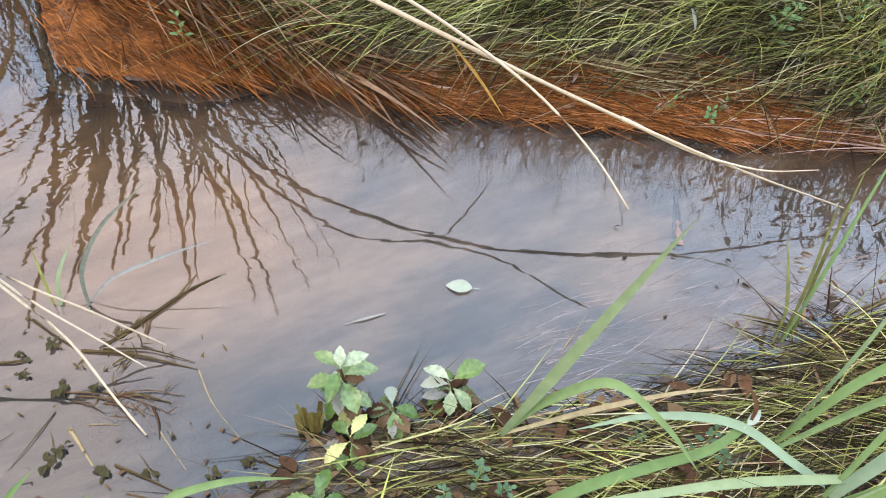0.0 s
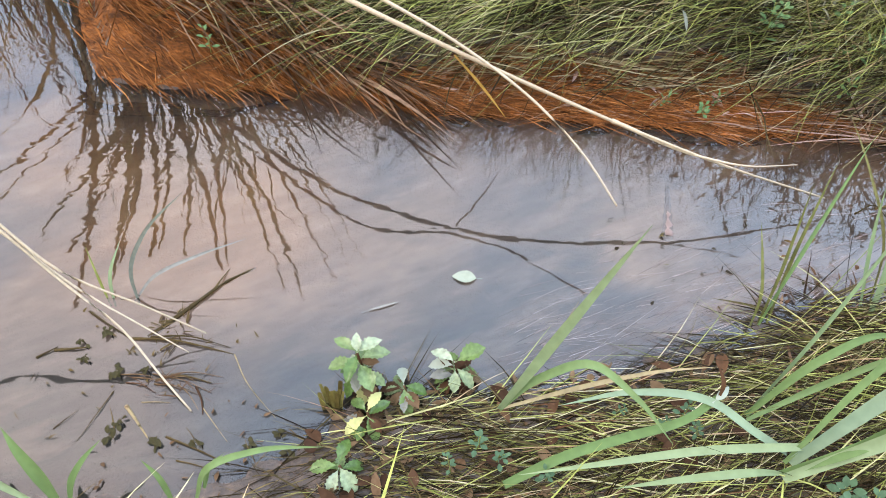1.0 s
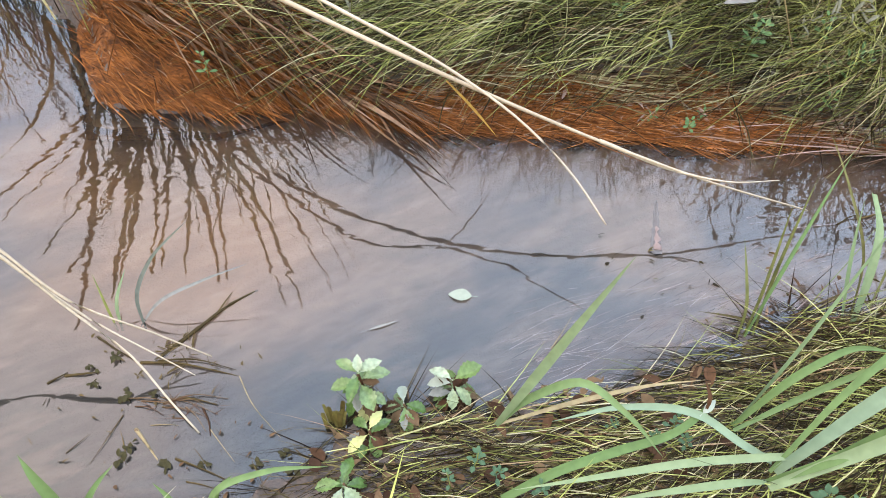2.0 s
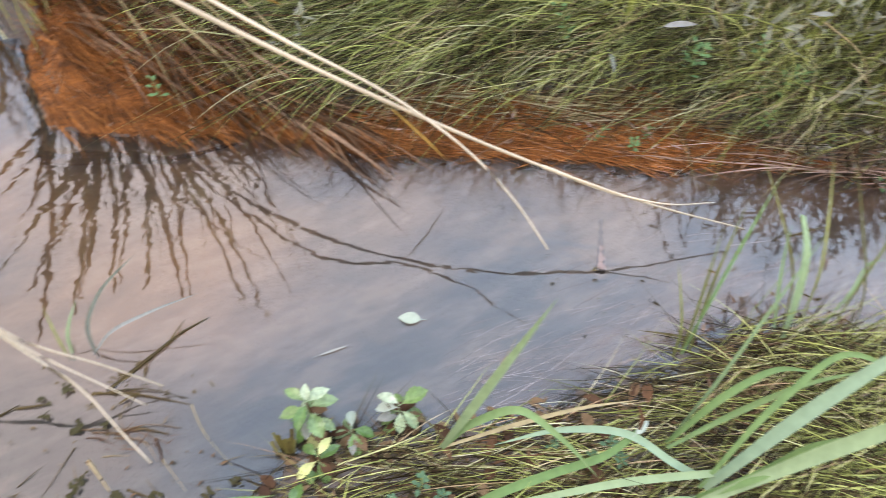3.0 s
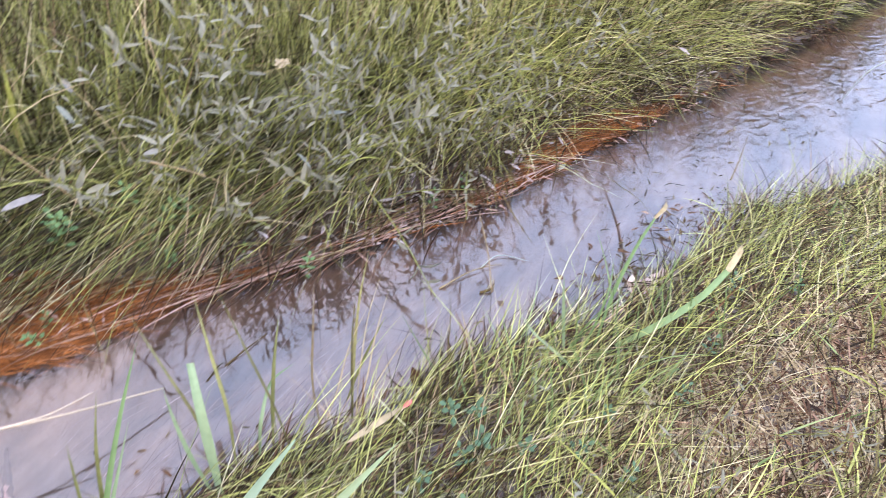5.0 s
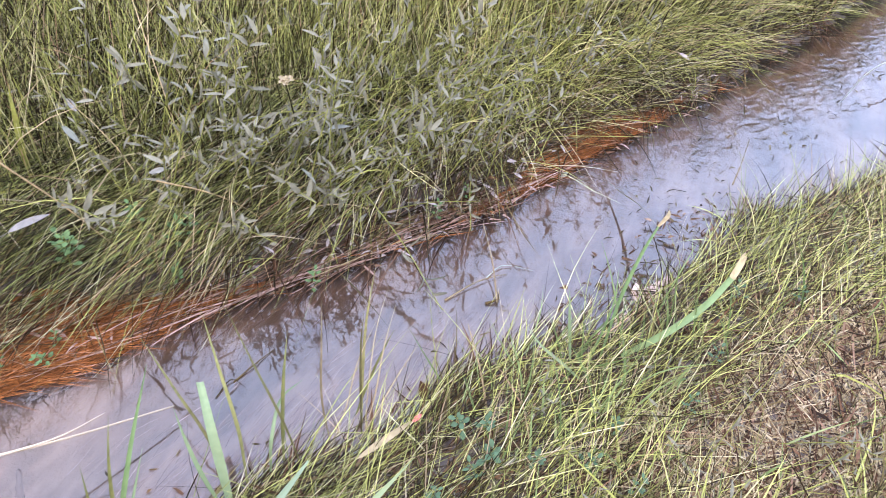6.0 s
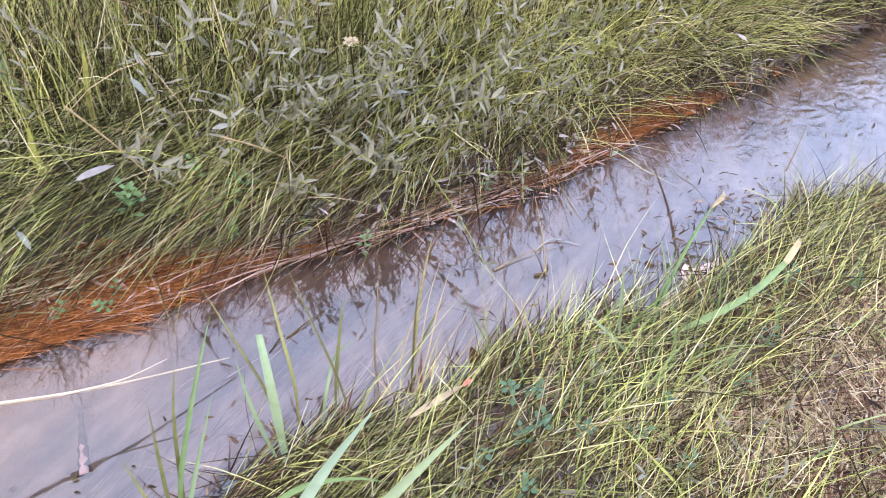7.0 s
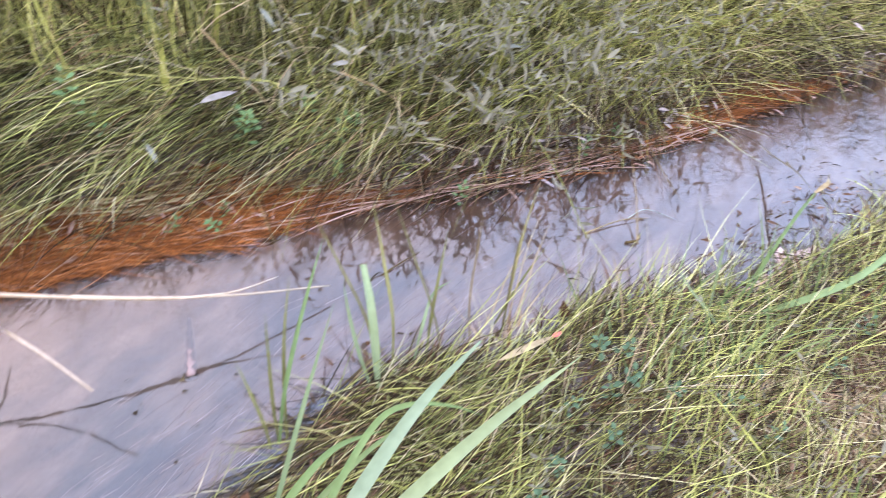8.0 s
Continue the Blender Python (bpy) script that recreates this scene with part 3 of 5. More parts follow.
def joined(pieces):
    """One bmesh from several."""
    out = bmesh.new()
    for b in pieces:
        me = bpy.data.meshes.new("piece")
        b.to_mesh(me)
        b.free()
        out.from_mesh(me)
        bpy.data.meshes.remove(me)
    return out

# ---------------------------------------------------------------- grass of the two banks
def shrubby(x, y):
    """Where the grey leaved shoots crowd out the grass."""
    return np.exp(-(((x - 1.95) / 0.5) ** 2 + ((y - 1.75) / 0.28) ** 2))


OCHRE_X = [-1.3, -1.0, -0.75, -0.41, -0.22, -0.04, 0.13, 0.42, 0.74, 1.02, 1.21, 1.4, 1.6, 1.8, 2.1, 2.5, 2.75, 3.1, 3.4, 3.9, 5.5]
OCHRE_Y = [2.50, 2.42, 2.30, 2.00, 1.83, 1.71, 1.68, 1.70, 1.67, 1.68, 1.61, 1.55, 1.48, 1.44, 1.415, 1.415, 1.50, 1.55, 1.50, 1.51, 1.60]


def ochre_top(x):
    """The upper border of the rust coloured margin along the far bank."""
    return np.interp(x, OCHRE_X, OCHRE_Y)


far_ok = lambda inset: (lambda x, y: (y > np.maximum(far_edge(x) + inset, ochre_top(x) + inset - 0.10)) & (rng.uniform(0, 1, len(x)) > 0.5 * shrubby(x, y)))
near_ok = lambda inset: (lambda x, y: y < near_grass(x) - inset)


def near_open(x, y):
    """The near bank but for the worn patch of litter, where little grows."""
    worn = np.exp(-(((x - 2.55) / 0.58) ** 2 + ((y - 0.22) / 0.27) ** 2) ** 2)
    return (y < near_grass(x)) & (rng.uniform(0, 1, len(x)) > 0.93 * worn)



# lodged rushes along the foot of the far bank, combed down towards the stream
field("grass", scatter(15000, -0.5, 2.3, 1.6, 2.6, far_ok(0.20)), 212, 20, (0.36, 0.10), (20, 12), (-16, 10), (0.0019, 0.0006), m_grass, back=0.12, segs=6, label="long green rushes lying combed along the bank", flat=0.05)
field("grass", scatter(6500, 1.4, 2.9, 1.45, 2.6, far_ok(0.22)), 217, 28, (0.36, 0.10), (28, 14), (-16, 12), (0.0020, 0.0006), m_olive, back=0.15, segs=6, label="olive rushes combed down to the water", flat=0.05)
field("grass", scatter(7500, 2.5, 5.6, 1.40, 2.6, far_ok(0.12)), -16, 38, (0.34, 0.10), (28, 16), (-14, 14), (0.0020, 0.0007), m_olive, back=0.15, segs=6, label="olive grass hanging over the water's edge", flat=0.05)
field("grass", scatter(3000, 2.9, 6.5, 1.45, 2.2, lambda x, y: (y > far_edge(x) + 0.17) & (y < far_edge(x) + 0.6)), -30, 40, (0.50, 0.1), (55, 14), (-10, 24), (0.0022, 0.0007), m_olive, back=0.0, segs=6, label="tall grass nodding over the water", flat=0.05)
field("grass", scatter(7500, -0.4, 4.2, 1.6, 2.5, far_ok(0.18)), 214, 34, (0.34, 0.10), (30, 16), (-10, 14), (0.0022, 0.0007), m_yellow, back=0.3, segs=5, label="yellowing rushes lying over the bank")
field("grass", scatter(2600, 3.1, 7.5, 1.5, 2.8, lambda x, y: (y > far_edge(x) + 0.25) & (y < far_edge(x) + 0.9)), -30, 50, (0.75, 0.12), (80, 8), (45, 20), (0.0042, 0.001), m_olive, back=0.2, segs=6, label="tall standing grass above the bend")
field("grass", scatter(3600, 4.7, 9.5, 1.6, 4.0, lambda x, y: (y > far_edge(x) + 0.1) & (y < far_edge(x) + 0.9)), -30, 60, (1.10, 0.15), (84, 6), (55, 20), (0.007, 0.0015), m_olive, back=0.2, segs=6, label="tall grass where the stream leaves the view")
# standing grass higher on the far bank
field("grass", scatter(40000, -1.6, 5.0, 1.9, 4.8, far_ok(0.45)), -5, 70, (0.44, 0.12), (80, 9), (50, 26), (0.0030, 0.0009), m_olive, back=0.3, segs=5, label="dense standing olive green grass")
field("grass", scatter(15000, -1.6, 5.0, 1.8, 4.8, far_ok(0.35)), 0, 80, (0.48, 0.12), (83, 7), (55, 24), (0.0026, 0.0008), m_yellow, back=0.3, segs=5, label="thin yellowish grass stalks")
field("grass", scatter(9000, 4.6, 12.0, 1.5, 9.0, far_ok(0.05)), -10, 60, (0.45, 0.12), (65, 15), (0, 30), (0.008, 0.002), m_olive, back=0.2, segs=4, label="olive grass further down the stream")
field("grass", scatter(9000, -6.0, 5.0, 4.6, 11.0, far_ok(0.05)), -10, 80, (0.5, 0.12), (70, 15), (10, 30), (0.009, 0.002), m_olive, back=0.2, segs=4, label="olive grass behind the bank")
# dead thatch beneath the green, coloured dark to fill the gaps with shade
field("thatch", scatter(9500, -0.6, 5.2, 1.45, 3.2, far_ok(0.09)), 205, 40, (0.28, 0.08), (14, 10), (-12, 10), (0.0045, 0.0014), m_wet_shaded, back=0.3, segs=4, label="dead thatch under the rushes, darkened to stand for shade", flat=0.5)
field("thatch", scatter(6000, 1.0, 4.2, -0.6, 1.0, near_open), 2, 34, (0.18, 0.06), (12, 8), (-10, 8), (0.004, 0.0012), m_wet_shaded, back=0.3, segs=4, label="dead thatch under the near grass, darkened to stand for shade", flat=0.5)
field("thatch", scatter(7000, 1.0, 4.2, -0.6, 1.0, near_ok(0.0)), 12, 60, (0.12, 0.05), (8, 8), (-8, 8), (0.0045, 0.0018), m_rusty_shaded, back=0.4, segs=4, label="reddish brown dead grass under the near grass, darkened for shade", flat=0.5)
# the reedy bank at the bend upstream
field("grass", scatter(1300, -3.6, -0.85, 1.7, 3.8, lambda x, y: (y > far_edge(x) + 0.02) & (y < far_edge(x) + 1.1)), -60, 35, (0.75, 0.15), (76, 10), (20, 30), (0.007, 0.002), m_olive, back=0.1, segs=5, label="tall reedy grass at the bend")
field("grass", scatter(150, 1.2, 4.0, -0.3, 0.9, near_ok(0.02)), 12, 40, (0.26, 0.08), (35, 18), (-5, 18), (0.0024, 0.0007), m_straw, back=0.3, segs=5, label="bleached stalks in the near grass", category="straw")
field("grass", scatter(260, 0.3, 1.7, 1.5, 2.1, lambda x, y: (y > ochre_top(x) + 0.02) & (y < ochre_top(x) + 0.3)), -70, 35, (0.30, 0.08), (72, 10), (10, 30), (0.003, 0.0008), m_olive, back=0.0, segs=5, label="upright rush tips above the water line")
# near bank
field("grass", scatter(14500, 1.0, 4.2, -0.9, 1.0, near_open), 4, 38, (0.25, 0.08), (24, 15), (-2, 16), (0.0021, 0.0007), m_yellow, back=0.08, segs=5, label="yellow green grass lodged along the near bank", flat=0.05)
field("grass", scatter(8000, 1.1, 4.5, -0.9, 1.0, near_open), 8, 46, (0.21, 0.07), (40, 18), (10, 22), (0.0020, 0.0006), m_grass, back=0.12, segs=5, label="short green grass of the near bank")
field("grass", scatter(4600, -0.15, 1.35, 0.15, 0.95, near_ok(0.03)), 10, 30, (0.16, 0.06), (9, 8), (-10, 8), (0.0024, 0.0009), m_wet_shaded, back=0.25, segs=5, label="wet brown olive grass at the water's edge", flat=0.4)
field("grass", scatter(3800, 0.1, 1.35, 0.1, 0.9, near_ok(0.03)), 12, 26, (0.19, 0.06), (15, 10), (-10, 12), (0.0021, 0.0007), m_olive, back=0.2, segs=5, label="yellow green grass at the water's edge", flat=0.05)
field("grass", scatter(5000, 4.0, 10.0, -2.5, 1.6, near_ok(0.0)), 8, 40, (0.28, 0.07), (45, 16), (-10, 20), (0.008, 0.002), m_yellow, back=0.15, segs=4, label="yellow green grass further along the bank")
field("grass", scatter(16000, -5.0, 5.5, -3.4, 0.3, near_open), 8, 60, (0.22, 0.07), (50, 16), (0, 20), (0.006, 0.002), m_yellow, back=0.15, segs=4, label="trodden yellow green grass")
field("grass", scatter(130, 1.75, 2.6, 0.5, 0.98, near_ok(0.03)), 40, 40, (0.19, 0.06), (52, 14), (20, 25), (0.0048, 0.0015), m_fresh, back=0.1, segs=6, label="fresh green grass blades on the near bank", flat=0.2)
field("grass", scatter(130, 1.1, 3.9, 0.0, 0.95, near_ok(0.03)), 30, 50, (0.17, 0.05), (45, 18), (5, 25), (0.0045, 0.0015), m_fresh, back=0.1, segs=6, label="scattered fresh green blades", flat=0.2)
# dry straw litter
field("grass", scatter(4200, 1.9, 3.2, -0.1, 0.5), 15, 70, (0.10, 0.04), (6, 6), (-6, 6), (0.0030, 0.001), m_straw, back=0.4, segs=3, label="dry straw litter on the trodden bank", category="straw", flat=0.5)
field("grass", scatter(900, -0.8, 4.8, 1.6, 3.4, far_ok(0.15)), -5, 60, (0.40, 0.1), (45, 20), (-10, 25), (0.0035, 0.001), m_straw, back=0.3, segs=5, label="dead straw stalks among the rushes", category="straw")

# ---------------------------------------------------------------- ochre mats at the water line
def ochre_band(x):
    return np.maximum(ochre_top(x) - far_edge(x), 0.035)


def ochre_z(x, y):
    e = far_edge(x)
    v = (y - e) / ochre_band(x)
    edge = np.minimum((v - 0.02 + 0.06 * wave(x, y, 93, 14)) * 4.0, 1.0)
    return -0.008 + 0.020 * edge + 0.008 * wave(x, y, 31, 16) + 0.006 * wave(x, y * 3, 32, 30) + np.maximum(v - 0.9, 0) * 0.03 - 0.013 * np.exp(-(((x - 2.0) / 0.45) ** 2)) + 0.012 * (wave(x, 0 * x, 35, 9) - 0.75) * np.exp(-(((x - 2.0) / 0.6) ** 4)) - 0.016 * np.clip((x - 3.1) / 0.5, 0, 1) - 0.014 * np.clip((0.1 - x) / 0.3, 0, 1) + 0.006 * np.clip((0.1 - x) / 0.3, 0, 1) * wave(x * 2, y * 5, 37, 20)


def ochre_sheet():
    gx, gv = np.meshgrid(np.linspace(-1.05, 3.9, 480), np.linspace(-0.12, 1.25, 34))
    gy = far_edge(gx) + gv * ochre_band(gx)
    verts = np.stack([gx, gy, np.maximum(ochre_z(gx, gy), -0.02 + (ground_z(gx, gy) + 0.026) * np.clip((gv + 0.03 * wave(gx, gy, 91, 20)) * 14, 0, 1) * np.clip((1.55 - gx) / 0.25, 0, 1))], -1).reshape(-1, 3)
    i = np.arange(gx.size).reshape(gx.shape)
    q = np.stack([i[:-1, :-1], i[:-1, 1:], i[1:, 1:], i[1:, :-1]], -1).reshape(-1, 4)
    me = mesh_from("ochre_mat", verts, q)
    me.polygons.foreach_set("use_smooth", np.ones(len(q), bool))
    me.materials.append(m_slime)
    return tagged(new("ochre_mat", me), "rust orange slime mat along the water line", "algae", kind="stuff")


ochre_sheet()


def ochre_roots(n, x0, x1, lo=0.05, hi=1.05):
    x = rng.uniform(x0, x1, n)
    x = x[rng.uniform(0, 1, n) < np.interp(x, [0.0, 0.5, 1.15, 1.4, 2.5, 2.65, 3.15, 3.35], [0.7, 1, 1, 0.10, 0.10, 0.38, 0.38, 0.06])]
    y = far_edge(x) + rng.uniform(lo, hi, len(x)) * ochre_band(x)
    return np.stack([x, y, np.maximum(np.maximum(ochre_z(x, y), ground_z(x, y) + 0.006), 0) + 0.002], -1)


field("ochre_strands", ochre_roots(8000, -0.1, 1.5), -6, 20, (0.13, 0.06), (2, 3), (-4, 3), (0.0014, 0.0005), m_ochre, back=0.4, label="rust orange coated grass strands in the shallows", category="algae", flat=0.5)
field("ochre_strands", ochre_roots(5600, -1.05, 0.05, 0.34, 1.05), -37, 13, (0.20, 0.07), (5, 4), (-6, 4), (0.0028, 0.0013), m_ochre, back=0.12, segs=6, label="coarse rust orange stems fanned into the water", category="algae", flat=0.4)
field("ochre_strands", ochre_roots(2600, -1.05, 0.05, 0.05, 0.5), -37, 14, (0.11, 0.04), (4, 4), (-5, 4), (0.0026, 0.0012), m_ochre, back=0.12, segs=5, label="short rust orange stems at the water line", category="algae", flat=0.4)
field("ochre_strands", ochre_roots(500, -1.0, 0.0, 0.4, 1.0), -38, 12, (0.34, 0.10), (12, 6), (-10, 5), (0.0080, 0.0025), m_rusty_shaded, back=0.1, segs=6, label="broad dead rust stained leaves lying over the orange stems", category="dead leaves", flat=0.3)
field("ochre_strands", ochre_roots(1400, 1.4, 3.8), -4, 16, (0.13, 0.05), (6, 5), (-7, 5), (0.0018, 0.0006), m_ochre, back=0.3, label="rust orange coated grass strands under the bank", category="algae", flat=0.5)
field("ochre_strands", ochre_roots(2200, 2.6, 3.5), -4, 26, (0.11, 0.04), (8, 6), (-7, 5), (0.0018, 0.0006), m_ochre, back=0.3, label="clot of rust orange strands at the water line", category="algae", flat=0.5)
field("dead_grass", scatter(9500, -0.5, 5.0, 1.35, 2.3, lambda x, y: (y > ochre_top(x) - 0.03) & (y < ochre_top(x) + 0.16 + 0.2 * np.exp(-(((x - 1.9) / 0.5) ** 2)))), 200, 30, (0.22, 0.07), (16, 10), (-14, 8), (0.0030, 0.001), m_rusty_shaded, back=0.35, segs=5, label="reddish brown dead grass above the orange mat", category="dead grass")
field("ochre_clots", ochre_roots(1500, -1.0, 3.6, 0.0, 1.0), 0, 90, (0.016, 0.008), (10, 14), (-10, 14), (0.006, 0.003), m_ochre, back=0.4, segs=3, label="small clots and flakes of rust orange slime", category="algae", flat=0.5)
field("ochre_clots", ochre_roots(300, 0.2, 3.4, 0.3, 1.2), 0, 90, (0.045, 0.015), (8, 14), (-8, 12), (0.010, 0.003), m_stain, back=0.4, segs=4, label="pinkish dead leaves stuck to the orange mat", category="dead leaves", flat=0.5)
field("dead_grass", ochre_roots(420, 0.0, 3.2, 0.85, 1.2), -5, 9, (0.24, 0.08), (5, 4), (-4, 4), (0.004, 0.0014), m_straw, back=0.4, segs=4, label="bleached stems washed along the orange mat", category="dead grass")

_x = rng.uniform(1.05, 2.75, 150)
_y = far_edge(_x) + rng.uniform(-0.005, 0.07, 150)
field("dead_grass", np.stack([_x, _y, np.maximum(ground_z(_x, _y), 0) + 0.012], -1), -5, 9, (0.22, 0.08), (5, 4), (-4, 4), (0.0036, 0.0012), m_stain, back=0.4, segs=5, label="bleached pinkish stems washed along the far water line", category="dead grass")
field("withered_leaves", scatter(2600, 1.2, 3.9, 1.3, 2.0, lambda x, y: (y > ochre_top(x) - 0.03) & (y < ochre_top(x) + 0.26)), -10, 70, (0.05, 0.016), (22, 24), (-10, 25), (0.0095, 0.003), m_willow, back=0.4, segs=4, label="withered grey leaves along the foot of the bank", category="dead leaves", flat=0.4)
field("withered_leaves", scatter(500, 1.3, 3.6, 1.3, 1.8, lambda x, y: (y > far_edge(x) - 0.02) & (y < far_edge(x) + 0.12)), -10, 70, (0.05, 0.016), (12, 16), (-10, 15), (0.0095, 0.003), m_stain, back=0.4, segs=4, label="pinkish brown leaves washed along the far water line", category="dead leaves", flat=0.5)
field("grass", scatter(1700, 1.9, 3.9, 1.6, 2.6, lambda x, y: y > far_edge(x) + 0.2), 25, 45, (0.34, 0.08), (48, 16), (0, 22), (0.0034, 0.0009), m_bright, back=0.1, segs=6, label="bright yellow green grass over the far bank")

# ---------------------------------------------------------------- tall brown reeds on the far bank, mirrored in the stream
def reed_tuft(x, y, stems, label, lean=0.0):
    base = (x, y, float(ground_z(x, y)))
    tuft = thing("reed_tuft", base, label, "reeds", "reeds at the bend")
    short = [(rng.uniform(-0.16, 0.14), tip_x + rng.uniform(-0.22, 0.03), tip_y, tip_z * rng.uniform(0.45, 0.8), wide * rng.uniform(0.5, 0.9)) for q in (0,) for _, tip_x, tip_y, tip_z, wide in stems]
    for dx, tip_x, tip_y, tip_z, wide in stems + short:
        root = np.array([x + dx * 1.6 - lean, y + rng.uniform(-0.06, 0.06), base[2] - 0.01])
        wide *= 1.4
        tip = np.array([tip_x, tip_y, tip_z])
        mid = root * 0.45 + tip * 0.55
        mid[1] += 0.10
        mid[2] += 0.13
        part("reed_leaf", blade([root, root * 0.75 + tip * 0.25 + (0, 0.06, 0.14), mid, tip], wide, base, n=14, facing=(0, -1, 0.3), root=0.9, blunt=0.45), m_reed, tuft)
    return tuft


reed_tuft(-1.05, 2.20, [(-0.1, -1.60, 1.65, 1.50, 0.020), (0.0, -1.30, 1.66, 1.20, 0.018), (0.04, -1.20, 1.65, 1.04, 0.015), (0.08, -1.35, 1.6, 0.92, 0.018), (0.1, -1.45, 1.65, 0.85, 0.016), (0.02, -1.12, 1.7, 0.8, 0.02)], "tall brown green reed leaves arching over the water")
reed_tuft(-0.86, 2.14, [(-0.04, -1.04, 1.65, 0.99, 0.016), (0.0, -0.98, 1.65, 0.92, 0.013), (0.04, -0.875, 1.65, 0.96, 0.014), (0.06, -0.84, 1.7, 0.75, 0.012), (-0.08, -1.08, 1.66, 0.80, 0.016)], "tall brown reed leaves leaning over the water", 0.08)
reed_tuft(-0.66, 2.12, [(-0.04, -0.75, 1.65, 1.05, 0.024), (0.0, -0.71, 1.65, 1.01, 0.016), (0.05, -0.66, 1.7, 0.70, 0.012), (0.08, -0.60, 1.7, 0.78, 0.012)], "tall broad brown reed leaves at the bend", 0.20)
reed_tuft(-0.46, 2.10, [(-0.04, -0.49, 1.65, 1.18, 0.018), (0.0, -0.41, 1.65, 1.24, 0.020), (0.05, -0.255, 1.65, 1.09, 0.014), (0.1, -0.11, 1.65, 0.92, 0.012), (0.12, -0.20, 1.68, 0.70, 0.014), (0.02, -0.36, 1.7, 0.75, 0.01), (0.08, -0.16, 1.65, 1.0, 0.010)], "tall slender brown reed leaves over the water", 0.34)

# ---------------------------------------------------------------- the long dry stalk over the stream
dry = thing("dry_reed", (-0.95, 2.1, float(ground_z(-0.95, 2.1))), "long pale dead reed stalk arching out over the stream", "dead stalk")
_b = (-0.95, 2.1, float(ground_z(-0.95, 2.1)))
main = [(-0.95, 2.10, _b[2]), (-0.80, 2.0, 0.37), (-0.6, 1.874, 0.393), (-0.3, 1.653, 0.400), (0, 1.476, 0.374), (0.3, 1.343, 0.320), (0.6, 1.253, 0.244), (0.9, 1.206, 0.152), (1.2, 1.204, 0.05)]
dry_stem = part("stem", tube(smooth(main, 60), 0.0102, 0.2, 7, _b, 0.10), m_dry, dry)
low = [(0.62, 1.247, 0.240), (0.85, 1.209, 0.170), (0.96, 1.19, 0.165), (1.063, 1.181, 0.185)]
part("split_strand", tube(smooth(low, 40), 0.0055, 0.2, 6, _b, 0.1), m_dry, dry_stem)
side = [(-0.95, 2.10, _b[2]), (-0.6, 1.87, 0.44), (-0.3, 1.64, 0.475), (0, 1.44, 0.45), (0.25, 1.36, 0.355), (0.45, 1.23, 0.28), (0.55, 1.12, 0.235), (0.62, 1.03, 0.18)]
part("side_stem", tube(smooth(side, 50), 0.0085, 0.25, 7, _b, 0.10), m_dry, dry)
part("hanging_leaf", blade([(0.24, 1.345, 0.335), (0.30, 1.36, 0.25), (0.385, 1.40, 0.10)], 0.007, _b, n=12, facing=(0, -1, 0.5)), m_reed, dry, "brown withered leaf strip")

dry2 = thing("dry_reed", (-1.65, 0.35, float(ground_z(-1.65, 0.35))), "pale dead reed stalk dipping its tips into the water", "dead stalk")
_b2 = (-1.65, 0.35, float(ground_z(-1.65, 0.35)))
part("stem", tube(smooth([_b2, (-1.5, 0.70, 0.46), (-1.0, 0.89, 0.56), (-0.64, 0.80, 0.38), (-0.508, 0.746, 0.2), (-0.406, 0.697, 0.1), (-0.33, 0.63, 0.045), (-0.264, 0.575, 0.004)], 50), 0.0058, 0.4, 6, _b2, 0.1), m_dry, dry2)
part("side_stem", tube(smooth([(-1.0, 0.89, 0.56), (-0.64, 0.81, 0.38), (-0.504, 0.757, 0.22), (-0.38, 0.755, 0.11), (-0.271, 0.743, 0.03)], 34), 0.0045, 0.4, 6, _b2, 0.1), m_dry, dry2)
part("side_stem", tube(smooth([(-0.64, 0.80, 0.38), (-0.48, 0.745, 0.17), (-0.36, 0.715, 0.07), (-0.30, 0.70, 0.02)], 26), 0.0036, 0.4, 6, _b2, 0.1), m_dry, dry2)


# ---------------------------------------------------------------- broad grass
m_pale_blade = blade_material("pale_broad_blade", [(0, (0.14, 0.19, 0.11)), (1, (0.17, 0.22, 0.14))], rough=0.36, speck=45, speck_amount=0.18, island=False)


def broad_grass(base, blades, label, group="broad grass on the near bank", mat=None):
    tuft = thing("broad_grass", base, label, "grass tuft", group)
    for pts, wide, kw in blades:
        kw = dict(kw)
        use = kw.pop("mat", mat or m_broad)
        lab = kw.pop("label", "")
        if kw.pop("tip", False):
            part("blade_tip", blade(pts, wide * 0.76, base, **kw), use, whole, lab)
        else:
            whole = part("grass_blade", blade(pts, wide * 0.76, base, **kw), use, tuft, lab)
    return tuft


broad_grass((0.365, 0.60, 0.03), [
    ([(0.365, 0.60, 0.03), (0.41, 0.605, 0.20), (0.47, 0.62, 0.40), (0.528, 0.634, 0.589)], 0.026, dict(facing=(-0.3, -0.8, 0.5))),
    ([(0.365, 0.60, 0.03), (0.43, 0.60, 0.18), (0.509, 0.595, 0.25), (0.59, 0.555, 0.21), (0.674, 0.509, 0.12)], 0.022, dict(facing=(0, -0.4, 0.9))),
    ([(0.37, 0.602, 0.03), (0.55, 0.64, 0.08), (0.68, 0.665, 0.10), (0.80, 0.682, 0.10)], 0.014, dict(mat=m_straw, label="yellowed blade")),
], "tall soft green grass blades rising at the water's edge")
